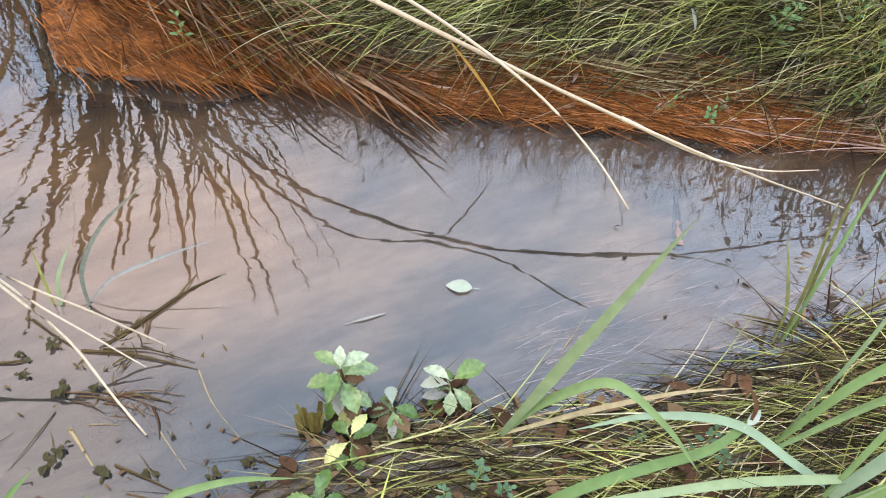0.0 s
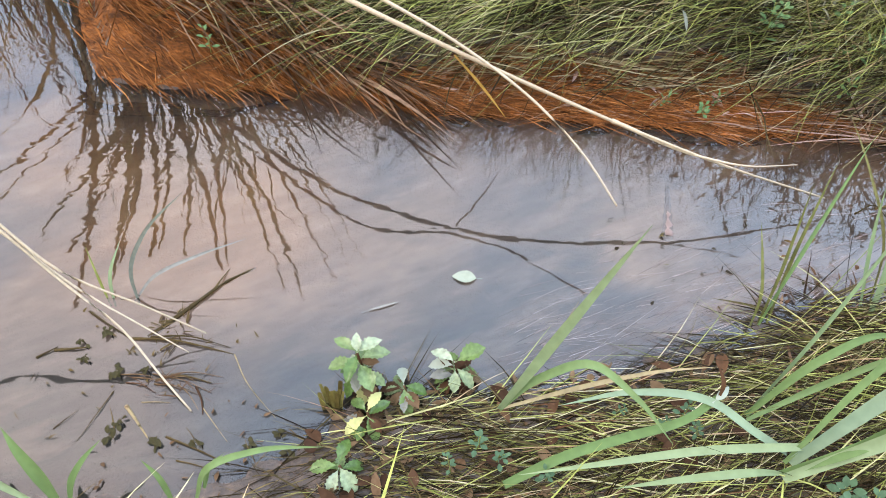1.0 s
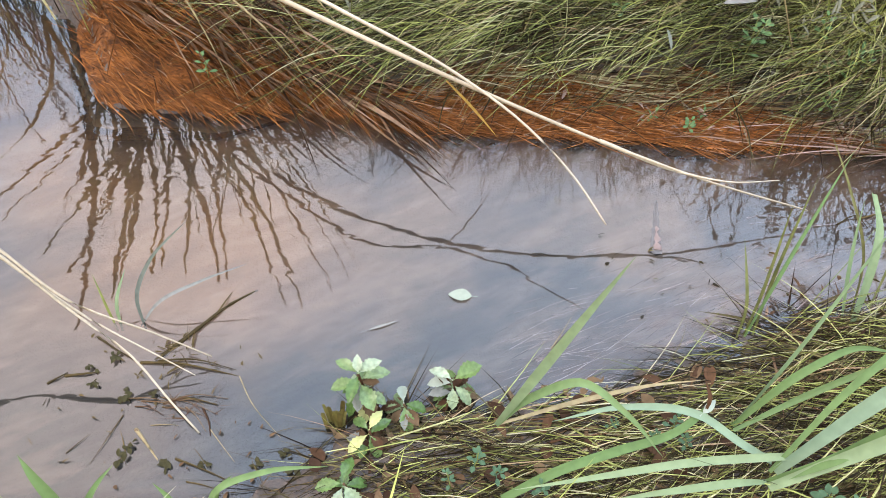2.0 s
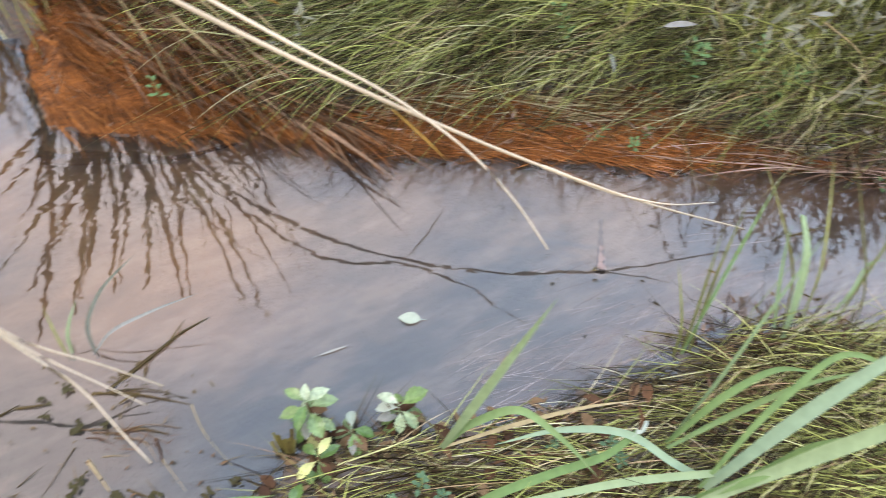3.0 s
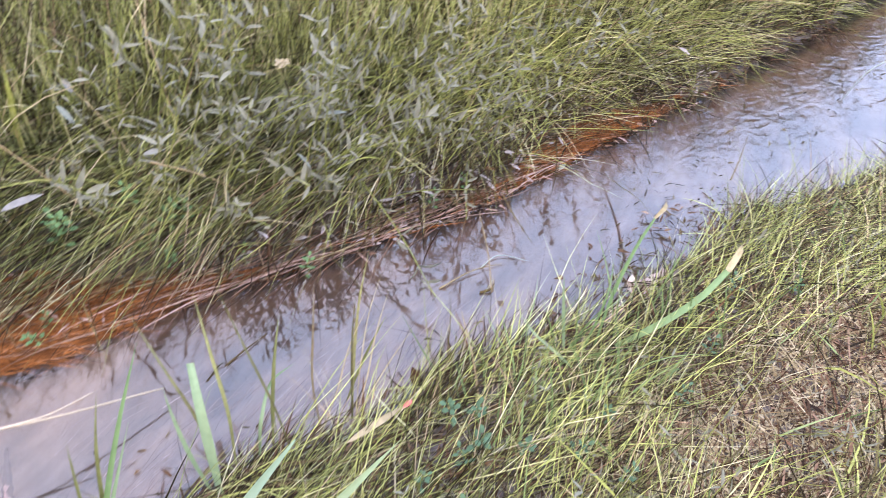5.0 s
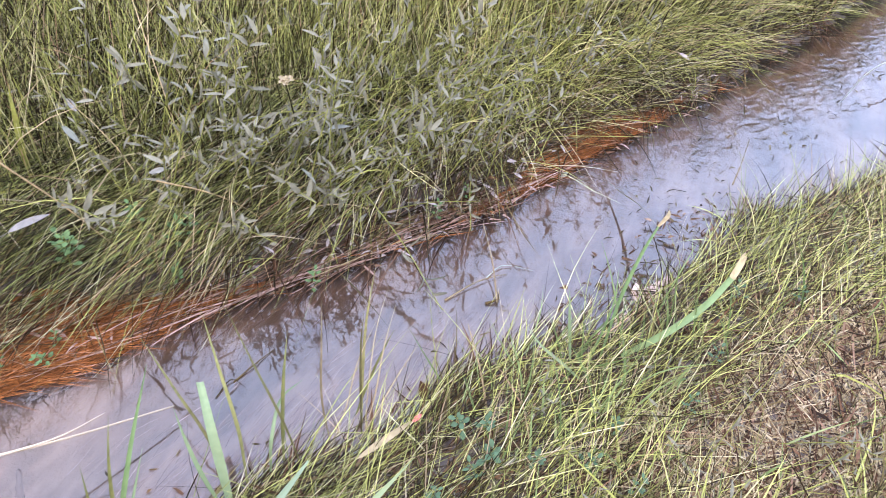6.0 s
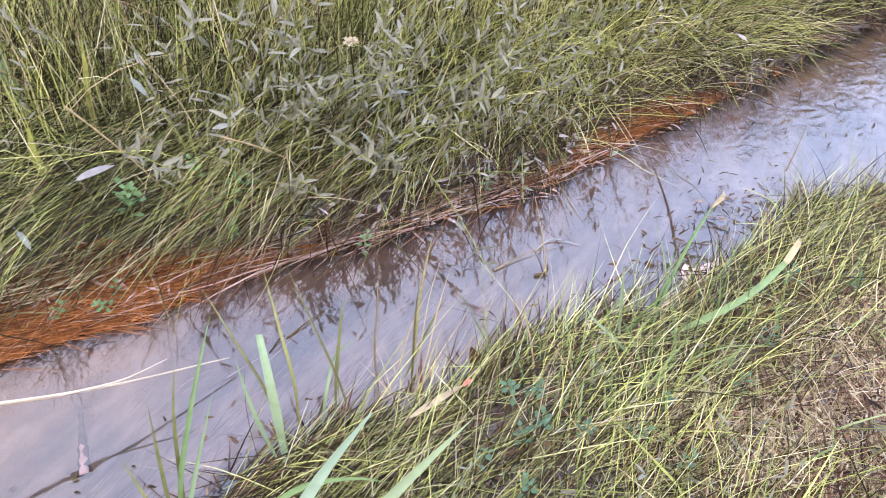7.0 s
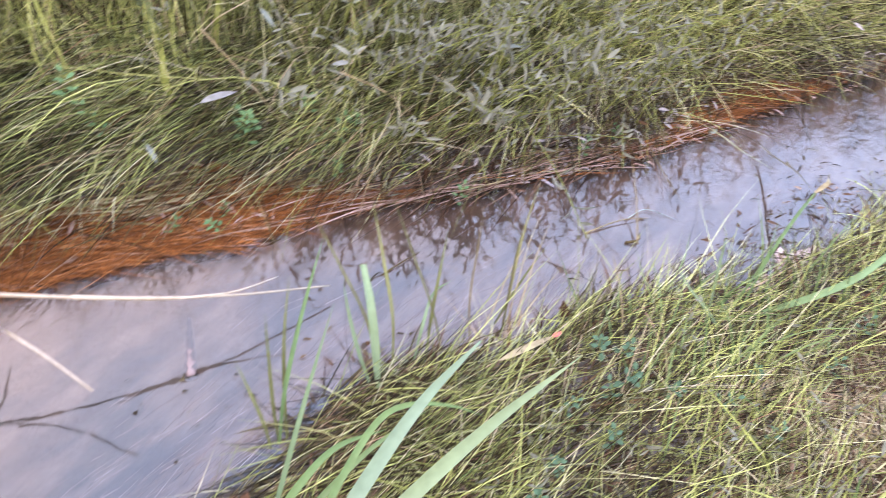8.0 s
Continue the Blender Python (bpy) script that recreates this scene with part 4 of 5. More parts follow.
broad_grass((0.83, 0.57, 0.07), [
    ([(0.90, 0.52, 0.08), (0.83, 0.539, 0.12), (0.752, 0.583, 0.145), (0.614, 0.599, 0.14), (0.47, 0.578, 0.11)], 0.022, dict(facing=(0, -0.2, 1), root=0.8, mat=m_pale_blade)),
    ([(0.85, 0.60, 0.06), (0.94, 0.69, 0.22), (1.03, 0.79, 0.34), (1.12, 0.89, 0.44)], 0.017, dict(facing=(0.3, -0.8, 0.5))),
    ([(0.85, 0.60, 0.06), (0.952, 0.655, 0.20), (1.04, 0.69, 0.23), (1.16, 0.70, 0.20)], 0.022, dict(facing=(0, -0.3, 0.9))),
    ([(0.85, 0.59, 0.06), (0.999, 0.645, 0.13), (1.12, 0.675, 0.2), (1.25, 0.69, 0.24)], 0.018, dict(facing=(0, -0.3, 0.9))),
], "arching broad green grass blades")
broad_grass((0.90, 0.50, 0.08), [
    ([(0.90, 0.50, 0.08), (1.08, 0.60, 0.26), (1.23, 0.67, 0.36), (1.362, 0.716, 0.407)], 0.041, dict(mat=m_pale_blade, facing=(-0.2, -0.6, 0.8), blunt=0.12)),
    ([(0.88, 0.47, 0.08), (1.10, 0.525, 0.24), (1.32, 0.57, 0.36), (1.521, 0.601, 0.428)], 0.042, dict(facing=(-0.2, -0.6, 0.8))),
    ([(0.89, 0.50, 0.08), (1.04, 0.63, 0.24), (1.16, 0.70, 0.28), (1.30, 0.69, 0.22), (1.38, 0.66, 0.16)], 0.020, dict(facing=(0, -0.4, 0.9))),
    ([(0.953, 0.526, 0.10), (0.705, 0.493, 0.13), (0.546, 0.466, 0.125), (0.391, 0.446, 0.10)], 0.021, dict(facing=(0, -0.2, 1), root=0.8)),
    ([(0.37, 0.44, 0.06), (0.48, 0.485, 0.10), (0.591, 0.52, 0.115), (0.703, 0.553, 0.135), (0.768, 0.596, 0.145)], 0.024, dict(facing=(0, -0.3, 0.95), root=0.8, blunt=0.7)),
    ([(0.766, 0.594, 0.145), (0.768, 0.61, 0.175), (0.762, 0.64, 0.185)], 0.012, dict(facing=(0, -1, 0.3), n=8, mat=m_dead, tip=True, label="browned folded tip")),
    ([(0.88, 0.48, 0.08), (0.98, 0.50, 0.16), (1.077, 0.54, 0.2), (1.2, 0.56, 0.22)], 0.028, dict(facing=(0, -0.4, 0.9))),
    ([(0.88, 0.48, 0.08), (0.80, 0.46, 0.13), (0.68, 0.44, 0.14), (0.56, 0.43, 0.10)], 0.02, dict(facing=(0, -0.2, 1))),
], "big clump of broad pale green grass blades")
broad_grass((1.20, 0.89, 0.02), [
    ([(1.215, 0.88, 0.02), (1.23, 0.94, 0.10), (1.25, 1.03, 0.18), (1.271, 1.136, 0.193)], 0.030, dict(facing=(0, -1, 0.4), blunt=0.75)),
    ([(1.20, 0.90, 0.02), (1.19, 0.96, 0.11), (1.19, 1.02, 0.19), (1.195, 1.065, 0.25)], 0.013, dict(facing=(0, -1, 0.3))),
    ([(1.22, 0.90, 0.02), (1.235, 1.0, 0.12), (1.215, 1.15, 0.2), (1.195, 1.305, 0.25)], 0.010, dict(facing=(0, -1, 0.3), mat=m_sedge, label="browned blade")),
    ([(1.27, 0.92, 0.02), (1.30, 1.0, 0.12), (1.32, 1.12, 0.22), (1.341, 1.25, 0.30)], 0.012, dict(facing=(0, -1, 0.3), mat=m_stem)),
    ([(1.37, 0.93, 0.02), (1.40, 0.98, 0.10), (1.45, 1.05, 0.2), (1.50, 1.12, 0.25)], 0.014, dict(facing=(0, -1, 0.3), mat=m_stem)),
    ([(1.33, 0.92, 0.02), (1.36, 0.95, 0.12), (1.42, 1.02, 0.14), (1.50, 1.06, 0.11)], 0.012, dict(facing=(0, -0.6, 0.7))),
], "upright green blades standing in the shallows")
broad_grass((0.95, 0.84, 0.02), [
    ([(0.95, 0.835, 0.02), (0.99, 0.90, 0.12), (1.08, 1.03, 0.22), (1.186, 1.173, 0.30)], 0.016, dict(facing=(0.2, -0.8, 0.5))),
    ([(0.95, 0.84, 0.02), (0.96, 0.88, 0.12), (0.98, 0.95, 0.22), (0.998, 1.011, 0.30)], 0.011, dict(facing=(0, -1, 0.4), mat=m_stem)),
    ([(0.97, 0.84, 0.02), (1.0, 0.93, 0.13), (1.04, 1.02, 0.24), (1.077, 1.089, 0.30)], 0.012, dict(facing=(0, -1, 0.4), mat=m_stem)),
    ([(0.93, 0.83, 0.02), (0.93, 0.86, 0.1), (0.92, 0.92, 0.17), (0.91, 0.97, 0.22)], 0.010, dict(facing=(0, -1, 0.4), mat=m_stem)),
], "thin upright green blades at the water's edge")
broad_grass((1.59, 0.93, 0.01), [
    ([(1.585, 0.945, 0.01), (1.62, 0.96, 0.07), (1.69, 0.99, 0.15), (1.748, 1.013, 0.20)], 0.012, dict(facing=(0, -1, 0.4), mat=m_stem)),
    ([(1.57, 0.89, 0.01), (1.61, 0.95, 0.14), (1.68, 1.04, 0.26), (1.758, 1.119, 0.35)], 0.012, dict(facing=(0, -1, 0.4), mat=m_stem)),
    ([(1.57, 0.89, 0.01), (1.60, 0.94, 0.14), (1.64, 1.0, 0.24), (1.68, 1.05, 0.30)], 0.009, dict(facing=(0, -1, 0.4), mat=m_sedge)),
    ([(1.49, 0.91, 0.01), (1.51, 0.98, 0.12), (1.56, 1.06, 0.22), (1.604, 1.13, 0.30)], 0.008, dict(facing=(0, -1, 0.4), mat=m_sedge)),
    ([(1.40, 0.89, 0.01), (1.40, 0.96, 0.12), (1.395, 1.1, 0.22), (1.395, 1.251, 0.30)], 0.008, dict(facing=(0, -1, 0.4), mat=m_sedge)),
    ([(1.58, 0.89, 0.01), (1.63, 0.92, 0.10), (1.70, 0.99, 0.17), (1.80, 1.08, 0.22)], 0.005, dict(mat=m_straw)),
    ([(1.50, 0.91, 0.01), (1.55, 0.93, 0.10), (1.62, 0.98, 0.2), (1.70, 1.02, 0.27)], 0.004, dict(mat=m_straw)),
    ([(1.56, 0.88, 0.01), (1.62, 0.90, 0.05), (1.72, 0.95, 0.08), (1.84, 1.01, 0.09)], 0.005, dict(mat=m_straw)),
    ([(1.58, 0.89, 0.01), (1.63, 0.95, 0.12), (1.71, 1.04, 0.2), (1.80, 1.12, 0.24)], 0.004, dict(mat=m_straw)),
], "brown based sedge stems standing in the water", "sedges in the shallows")
broad_grass((2.28, 0.69, 0.05), [
    ([(2.30, 0.665, 0.06), (2.42, 0.63, 0.12), (2.595, 0.629, 0.13), (2.76, 0.655, 0.13)], 0.026, dict(facing=(0, -0.3, 0.95), root=0.7, blunt=0.9)),
    ([(2.755, 0.654, 0.132), (2.81, 0.67, 0.135), (2.87, 0.69, 0.13), (2.915, 0.706, 0.11)], 0.028, dict(facing=(0, -0.3, 0.95), root=0.9, blunt=0.3, mat=m_straw, tip=True, label="dry withered blade tip")),
    ([(2.25, 0.70, 0.05), (2.38, 0.78, 0.12), (2.55, 0.86, 0.16), (2.714, 0.925, 0.15)], 0.020, dict(facing=(0.3, -0.6, 0.7), blunt=0.5)),
    ([(2.71, 0.924, 0.15), (2.78, 1.04, 0.11), (2.84, 1.18, 0.05), (2.887, 1.313, 0.01)], 0.014, dict(facing=(0.9, 0.2, 0.5), mat=m_straw, tip=True, label="broken pale end")),
    ([(2.714, 0.925, 0.15), (2.76, 0.93, 0.17), (2.80, 0.955, 0.16)], 0.02, dict(mat=m_straw, tip=True, label="frayed pale tip", n=8)),
    ([(2.17, 0.74, 0.05), (2.175, 0.77, 0.12), (2.18, 0.80, 0.20), (2.19, 0.83, 0.27)], 0.018, dict(facing=(0, -1, 0.4))),
    ([(2.2, 0.70, 0.05), (2.26, 0.73, 0.12), (2.33, 0.77, 0.2), (2.38, 0.82, 0.25)], 0.014, dict(facing=(0, -1, 0.4))),
    ([(2.15, 0.68, 0.05), (2.10, 0.72, 0.12), (2.06, 0.78, 0.17), (2.05, 0.83, 0.2)], 0.012, dict(facing=(0, -1, 0.4))),
], "broad green blades with dry frayed tips leaning over the stream")
broad_grass((-0.17, 0.40, 0.02), [
    ([(-0.20, 0.40, 0.02), (-0.16, 0.43, 0.11), (-0.07, 0.46, 0.125), (0.035, 0.48, 0.10)], 0.017, dict(facing=(0, -0.4, 0.9))),
    ([(-0.18, 0.41, 0.05), (-0.16, 0.44, 0.10), (-0.14, 0.455, 0.11)], 0.014, dict(facing=(0, -0.4, 0.9), n=10)),
    ([(-0.24, 0.39, 0.02), (-0.26, 0.42, 0.08), (-0.29, 0.44, 0.10)], 0.016, dict(facing=(0, -0.4, 0.9), n=10)),
], "low green grass blade reaching over the water")
broad_grass((-0.47, 0.39, 0.02), [
    ([(-0.45, 0.38, 0.02), (-0.47, 0.41, 0.09), (-0.50, 0.44, 0.14), (-0.525, 0.465, 0.16)], 0.036, dict(facing=(0, -0.6, 0.8))),
    ([(-0.43, 0.38, 0.02), (-0.41, 0.41, 0.08), (-0.385, 0.44, 0.11), (-0.365, 0.465, 0.12)], 0.018, dict(facing=(0, -0.6, 0.8))),
    ([(-0.50, 0.38, 0.02), (-0.58, 0.41, 0.07), (-0.64, 0.45, 0.10)], 0.02, dict(facing=(0, -0.6, 0.8))),
], "short bright green blades at the margin")
broad_grass((-0.47, 0.845, -0.05), [
    ([(-0.48, 0.845, -0.02), (-0.42, 0.87, 0.05), (-0.32, 0.905, 0.09), (-0.208, 0.938, 0.12)], 0.011, dict(mat=m_greyleaf, facing=(0, -0.5, 0.8))),
    ([(-0.466, 0.837, -0.02), (-0.46, 0.865, 0.08), (-0.41, 0.905, 0.17), (-0.317, 0.956, 0.25)], 0.012, dict(mat=m_greyleaf, facing=(0.4, -0.7, 0.5))),
    ([(-0.53, 0.83, -0.02), (-0.55, 0.87, 0.05), (-0.58, 0.92, 0.09)], 0.009, dict(mat=m_olive, facing=(0, -0.7, 0.5), n=10)),
    ([(-0.52, 0.83, -0.02), (-0.52, 0.87, 0.05), (-0.50, 0.93, 0.1)], 0.012, dict(facing=(0, -0.7, 0.5), n=10)),
], "pale green grass leaves rising from the water")
broad_grass((1.05, 1.98, 0.3), [
    ([(0.97, 2.10, 0.2), (0.958, 2.13, 0.42), (0.955, 2.17, 0.60), (0.95, 2.2, 0.80)], 0.050, dict(facing=(0, -1, 0.3))),
    ([(1.12, 2.02, 0.25), (1.13, 2.0, 0.36), (1.15, 1.97, 0.48), (1.17, 1.94, 0.6)], 0.022, dict(facing=(0, -1, 0.3), mat=m_yellow)),
    ([(0.96, 1.90, 0.2), (0.95, 1.89, 0.3), (0.97, 1.9, 0.42)], 0.03, dict(facing=(0, -1, 0.3), mat=m_yellow)),
], "broad yellow green blades among the rushes", "broad grass on the far bank")


# ---------------------------------------------------------------- herbs with toothed leaves
def leaf_pose(foot, turn, lift, roll=0.0):
    return Matrix.Translation(foot) @ Euler((radians(roll), radians(-lift), radians(turn))).to_matrix().to_4x4()


def toothed_herb(base, top, leaves, label):
    herb = thing("toothed_herb", base, label, "herb", "herbs in the stream")
    b, tp = np.array(base), np.array(top)
    part("stem", tube(smooth([b, (b + tp) / 2 + (0.006, 0.0, 0.0), tp], 10), 0.0042, 0.6, 6, base, 0.2), m_dead, herb, "reddish brown stem")
    more = [(rng.uniform(0.25, 0.8), rng.uniform(0, 360), rng.uniform(-15, 25), rng.uniform(0.028, 0.05), (m_herb, m_dead, m_herb, m_dead, m_greyleaf)[q % 5]) for q in range(int(1.6 * len(leaves)))]
    for f, turn, lift, length, use in leaves + more:
        foot = (b + (tp - b) * f) - b
        part("leaf", placed(leaf(length * 1.0, length * rng.uniform(0.46, 0.60), 0.16, 0.55, rng.uniform(0.2, 0.8), 13, petiole=length * 0.1, widest=0.60), leaf_pose(foot, turn, lift)), use, herb)
    return herb


toothed_herb((0.085, 0.640, -0.02), (0.075, 0.668, 0.115), [
    (1.0, 95, 62, 0.034, m_herb), (1.0, 30, 35, 0.045, m_herb), (1.0, 150, 25, 0.048, m_herb), (0.96, 255, 20, 0.05, m_herb), (0.86, 20, 12, 0.058, m_herb),
    (0.82, 195, 6, 0.056, m_herb), (0.78, 300, 5, 0.058, m_herb), (0.7, 85, 20, 0.05, m_herb), (0.62, 240, -5, 0.052, m_herb), (0.55, 345, -5, 0.05, m_herb),
    (0.45, 280, -12, 0.05, m_olive), (0.4, 200, -25, 0.04, m_dead), (0.35, 320, -20, 0.045, m_dead), (0.3, 120, -20, 0.035, m_dead)], "bright green toothed leaf herb standing in the stream")
toothed_herb((0.275, 0.655, -0.02), (0.272, 0.685, 0.06), [
    (1.0, 25, 28, 0.062, m_herb), (1.0, 150, 20, 0.048, m_herb), (0.9, 175, 5, 0.05, m_pale), (0.85, 320, -5, 0.05, m_herb), (0.8, 270, -10, 0.042, m_herb), (0.7, 60, 30, 0.035, m_dead),
    (0.6, 0, 5, 0.05, m_dead), (0.55, 100, 40, 0.03, m_dead), (0.5, 225, -15, 0.05, m_dead), (0.45, 340, -15, 0.05, m_dead)], "toothed leaf herb with browned withering leaves")
toothed_herb((0.165, 0.630, -0.01), (0.168, 0.640, 0.035), [
    (1.0, 100, 8, 0.045, m_pale), (1.0, 350, 0, 0.045, m_herb), (0.9, 285, -5, 0.052, m_herb), (0.8, 190, -5, 0.04, m_herb), (0.7, 230, -10, 0.04, m_dead)], "low toothed herb with pale leaves")
toothed_herb((0.10, 0.560, -0.01), (0.10, 0.575, 0.045), [
    (1.0, 60, 30, 0.04, m_olive), (1.0, 140, 10, 0.04, m_herb), (0.8, 300, -5, 0.045, m_herb), (0.8, 220, 0, 0.05, m_olive), (0.6, 20, -8, 0.045, m_dead), (0.6, 170, -10, 0.04, m_dead)], "low herb with green and brown leaves")
toothed_herb((0.06, 0.455, 0.0), (0.06, 0.465, 0.05), [
    (1.0, 80, 20, 0.045, m_herb), (1.0, 190, 5, 0.05, m_herb), (0.9, 310, 0, 0.05, m_herb), (0.8, 250, -5, 0.045, m_herb), (0.7, 20, 0, 0.045, m_herb)], "low bluish green herb at the margin")


# small sprouting herbs, copied about
def sprout(base, label, pairs=4, size=0.02, use=None, height=0.05):
    herb = thing("sprout", base, label, "small herb", "small herbs")
    part("stem", tube(smooth([(0, 0, -0.01), (0.004, 0.002, height * 0.5), (0, 0, height)], 6), 0.0014, 0.6, 5), m_olive, herb)
    for k in range(pairs):
        f = (k + 0.6) / pairs
        for s in (0, 180):
            ln = size * (1.1 - 0.45 * f) * rng.uniform(0.85, 1.15)
            part("leaf", placed(leaf(ln, ln * 0.6, 0, 0.15, 0.15, 6, petiole=ln * 0.3, widest=0.55), leaf_pose((0, 0, height * f), s + 90 * (k % 2) + rng.uniform(-20, 20), 10 + 40 * f)), use or m_sprout, herb)
    return herb


s_a = sprout((1.29, 1.768, 0.10), "small pale green sprout with paired leaves", 5, 0.026, None, 0.09)
s_b = sprout((0.723, 0.592, 0.06), "small round leaved herb among wet grass", 4, 0.017, m_lowherb, 0.05)
s_c = sprout((-0.482, 1.646, 0.10), "small fresh green sprout on the orange stems", 5, 0.022, None, 0.08)
for x, y, k, up in [(1.38, 1.67, 1.1, 0.10), (1.33, 1.74, 0.9, 0.12), (1.44, 1.66, 0.9, 0.1), (0.84, 1.575, 0.8, 0.0), (0.97, 1.55, 0.8, 0.0), (1.0, 1.58, 0.7, 0.0), (1.116, 1.707, 1.3, 0.08), (1.14, 1.73, 1.1, 0.1), (1.313, 1.639, 1.1, 0.08), (1.36, 1.6, 0.8, 0.05), (1.70, 1.42, 0.9, 0.0), (0.69, 1.89, 1.2, 0.12), (0.76, 1.80, 1.1, 0.1), (2.36, 1.46, 0.8, 0.02), (2.2, 1.45, 0.8, 0.02), (1.55, 1.52, 0.7, 0.02)]:
    copy_thing(s_a, pose(x, y, float(ground_z(x, y)) + up, rng.uniform(-25, 25), rng.uniform(-25, 25), rng.uniform(0, 360)) @ Matrix.Scale(k, 4))
for x, y, k in [(0.318, 0.511, 1.2), (0.36, 0.49, 1.0), (0.998, 0.456, 1.6), (1.03, 0.43, 1.4), (0.68, 0.57, 0.9), (0.75, 0.56, 0.9), (0.60, 0.60, 0.7), (1.776, 0.727, 1.6), (1.82, 0.70, 1.4), (1.769, 0.621, 1.7), (1.72, 0.60, 1.3), (1.86, 0.56, 1.3), (1.65, 0.50, 1.4), (1.50, 0.52, 1.3), (1.42, 0.47, 1.5), (1.95, 0.48, 1.3), (2.1, 0.5, 1.2), (2.3, 0.44, 1.2), (1.3, 0.46, 1.2), (2.0, 0.36, 1.2), (2.5, 0.5, 1.2), (2.75, 0.6, 1.3), (2.9, 0.5, 1.1), (1.6, 0.62, 1.2), (0.45, 0.46, 1.0), (0.27, 0.47, 0.9)]:
    copy_thing(s_b, pose(x, y, float(ground_z(x, y)) + 0.03, rng.uniform(-20, 20), rng.uniform(-20, 20), rng.uniform(0, 360)) @ Matrix.Scale(k, 4))


# ---------------------------------------------------------------- grey leaved shoots on the far bank
def grey_shoot(base, label, n, height, size):
    shoot = thing("grey_shoot", base, label, "leafy shoot", "grey leaved shoots")
    line = smooth([(0, 0, -0.02), (0.02, -0.02, height * 0.5), (0.07, -0.05, height)], 10)
    part("stem", tube(line, 0.0022, 0.5, 5), m_olive, shoot)
    for k in range(n):
        f = 0.25 + 0.75 * k / (n - 1)
        foot = line[int(f * 9)]
        ln = size * rng.uniform(0.5, 1.1)
        part("leaf", placed(leaf(ln, ln * rng.uniform(0.17, 0.26), 0, 0.3, rng.uniform(0.0, 0.5), 7), leaf_pose(foot, 137.5 * k + rng.uniform(-40, 40), rng.choice([-1, 1]) * rng.uniform(5, 75))), m_willow, shoot)
    return shoot


shoots = [grey_shoot((1.62, 1.78, 0.22), "grey green narrow leaved shoot leaning among the rushes", 14, 0.46, 0.066), grey_shoot((1.9, 1.7, 0.2), "dull grey narrow leaved shoot lying over the grass", 13, 0.42, 0.060), grey_shoot((1.5, 1.72, 0.2), "purplish grey leafy shoot above the water line", 12, 0.34, 0.056)]
for k in range(150):
    u = rng.uniform(0, 1)
    x = rng.normal(1.98, 0.42) if k % 3 else 1.25 + 2.2 * u
    y = float(ochre_top(x)) + 0.06 + abs(rng.normal(0, 0.26)) + 0.08 * (u < 0.5)
    copy_thing(shoots[k % 3], pose(x, y, float(ground_z(x, y)) + rng.uniform(0.06, 0.22), rng.normal(8, 22), rng.normal(18, 25), rng.uniform(-70, 60)) @ Matrix.Scale(rng.uniform(0.5, 1.15), 4))
for k in range(14):
    x, y = rng.uniform(-0.3, 4.2), 0
    y = float(far_edge(x)) + rng.uniform(0.2, 0.8)
    copy_thing(shoots[k % 3], pose(x, y, float(ground_z(x, y)) + rng.uniform(0.0, 0.08), rng.normal(10, 28), rng.normal(25, 30), rng.uniform(-70, 60)) @ Matrix.Scale(rng.uniform(0.6, 0.9), 4))
for k in range(44):
    x, y = rng.uniform(1.2, 3.6), 0
    y = float(near_grass(x)) - rng.uniform(0.1, 0.75)
    copy_thing(shoots[k % 3], pose(x, y, float(ground_z(x, y)), rng.normal(10, 28), rng.normal(45, 25), rng.uniform(-40, 40)) @ Matrix.Scale(rng.uniform(0.4, 0.8), 4))


# ---------------------------------------------------------------- single leaves
def single_leaf(place, length, width, turn, mat, label, lift=0.0, roll=0.0, curl=0.15, group="fallen leaves", teeth=0.0, stalk=0.2):
    ob = part("fallen_leaf", placed(leaf(length, width, teeth, 0.25, curl, 12, petiole=length * stalk), leaf_pose((0, 0, 0), turn, lift, roll)), mat, None)
    ob.location = place
    return tagged(ob, label, "leaf", group)


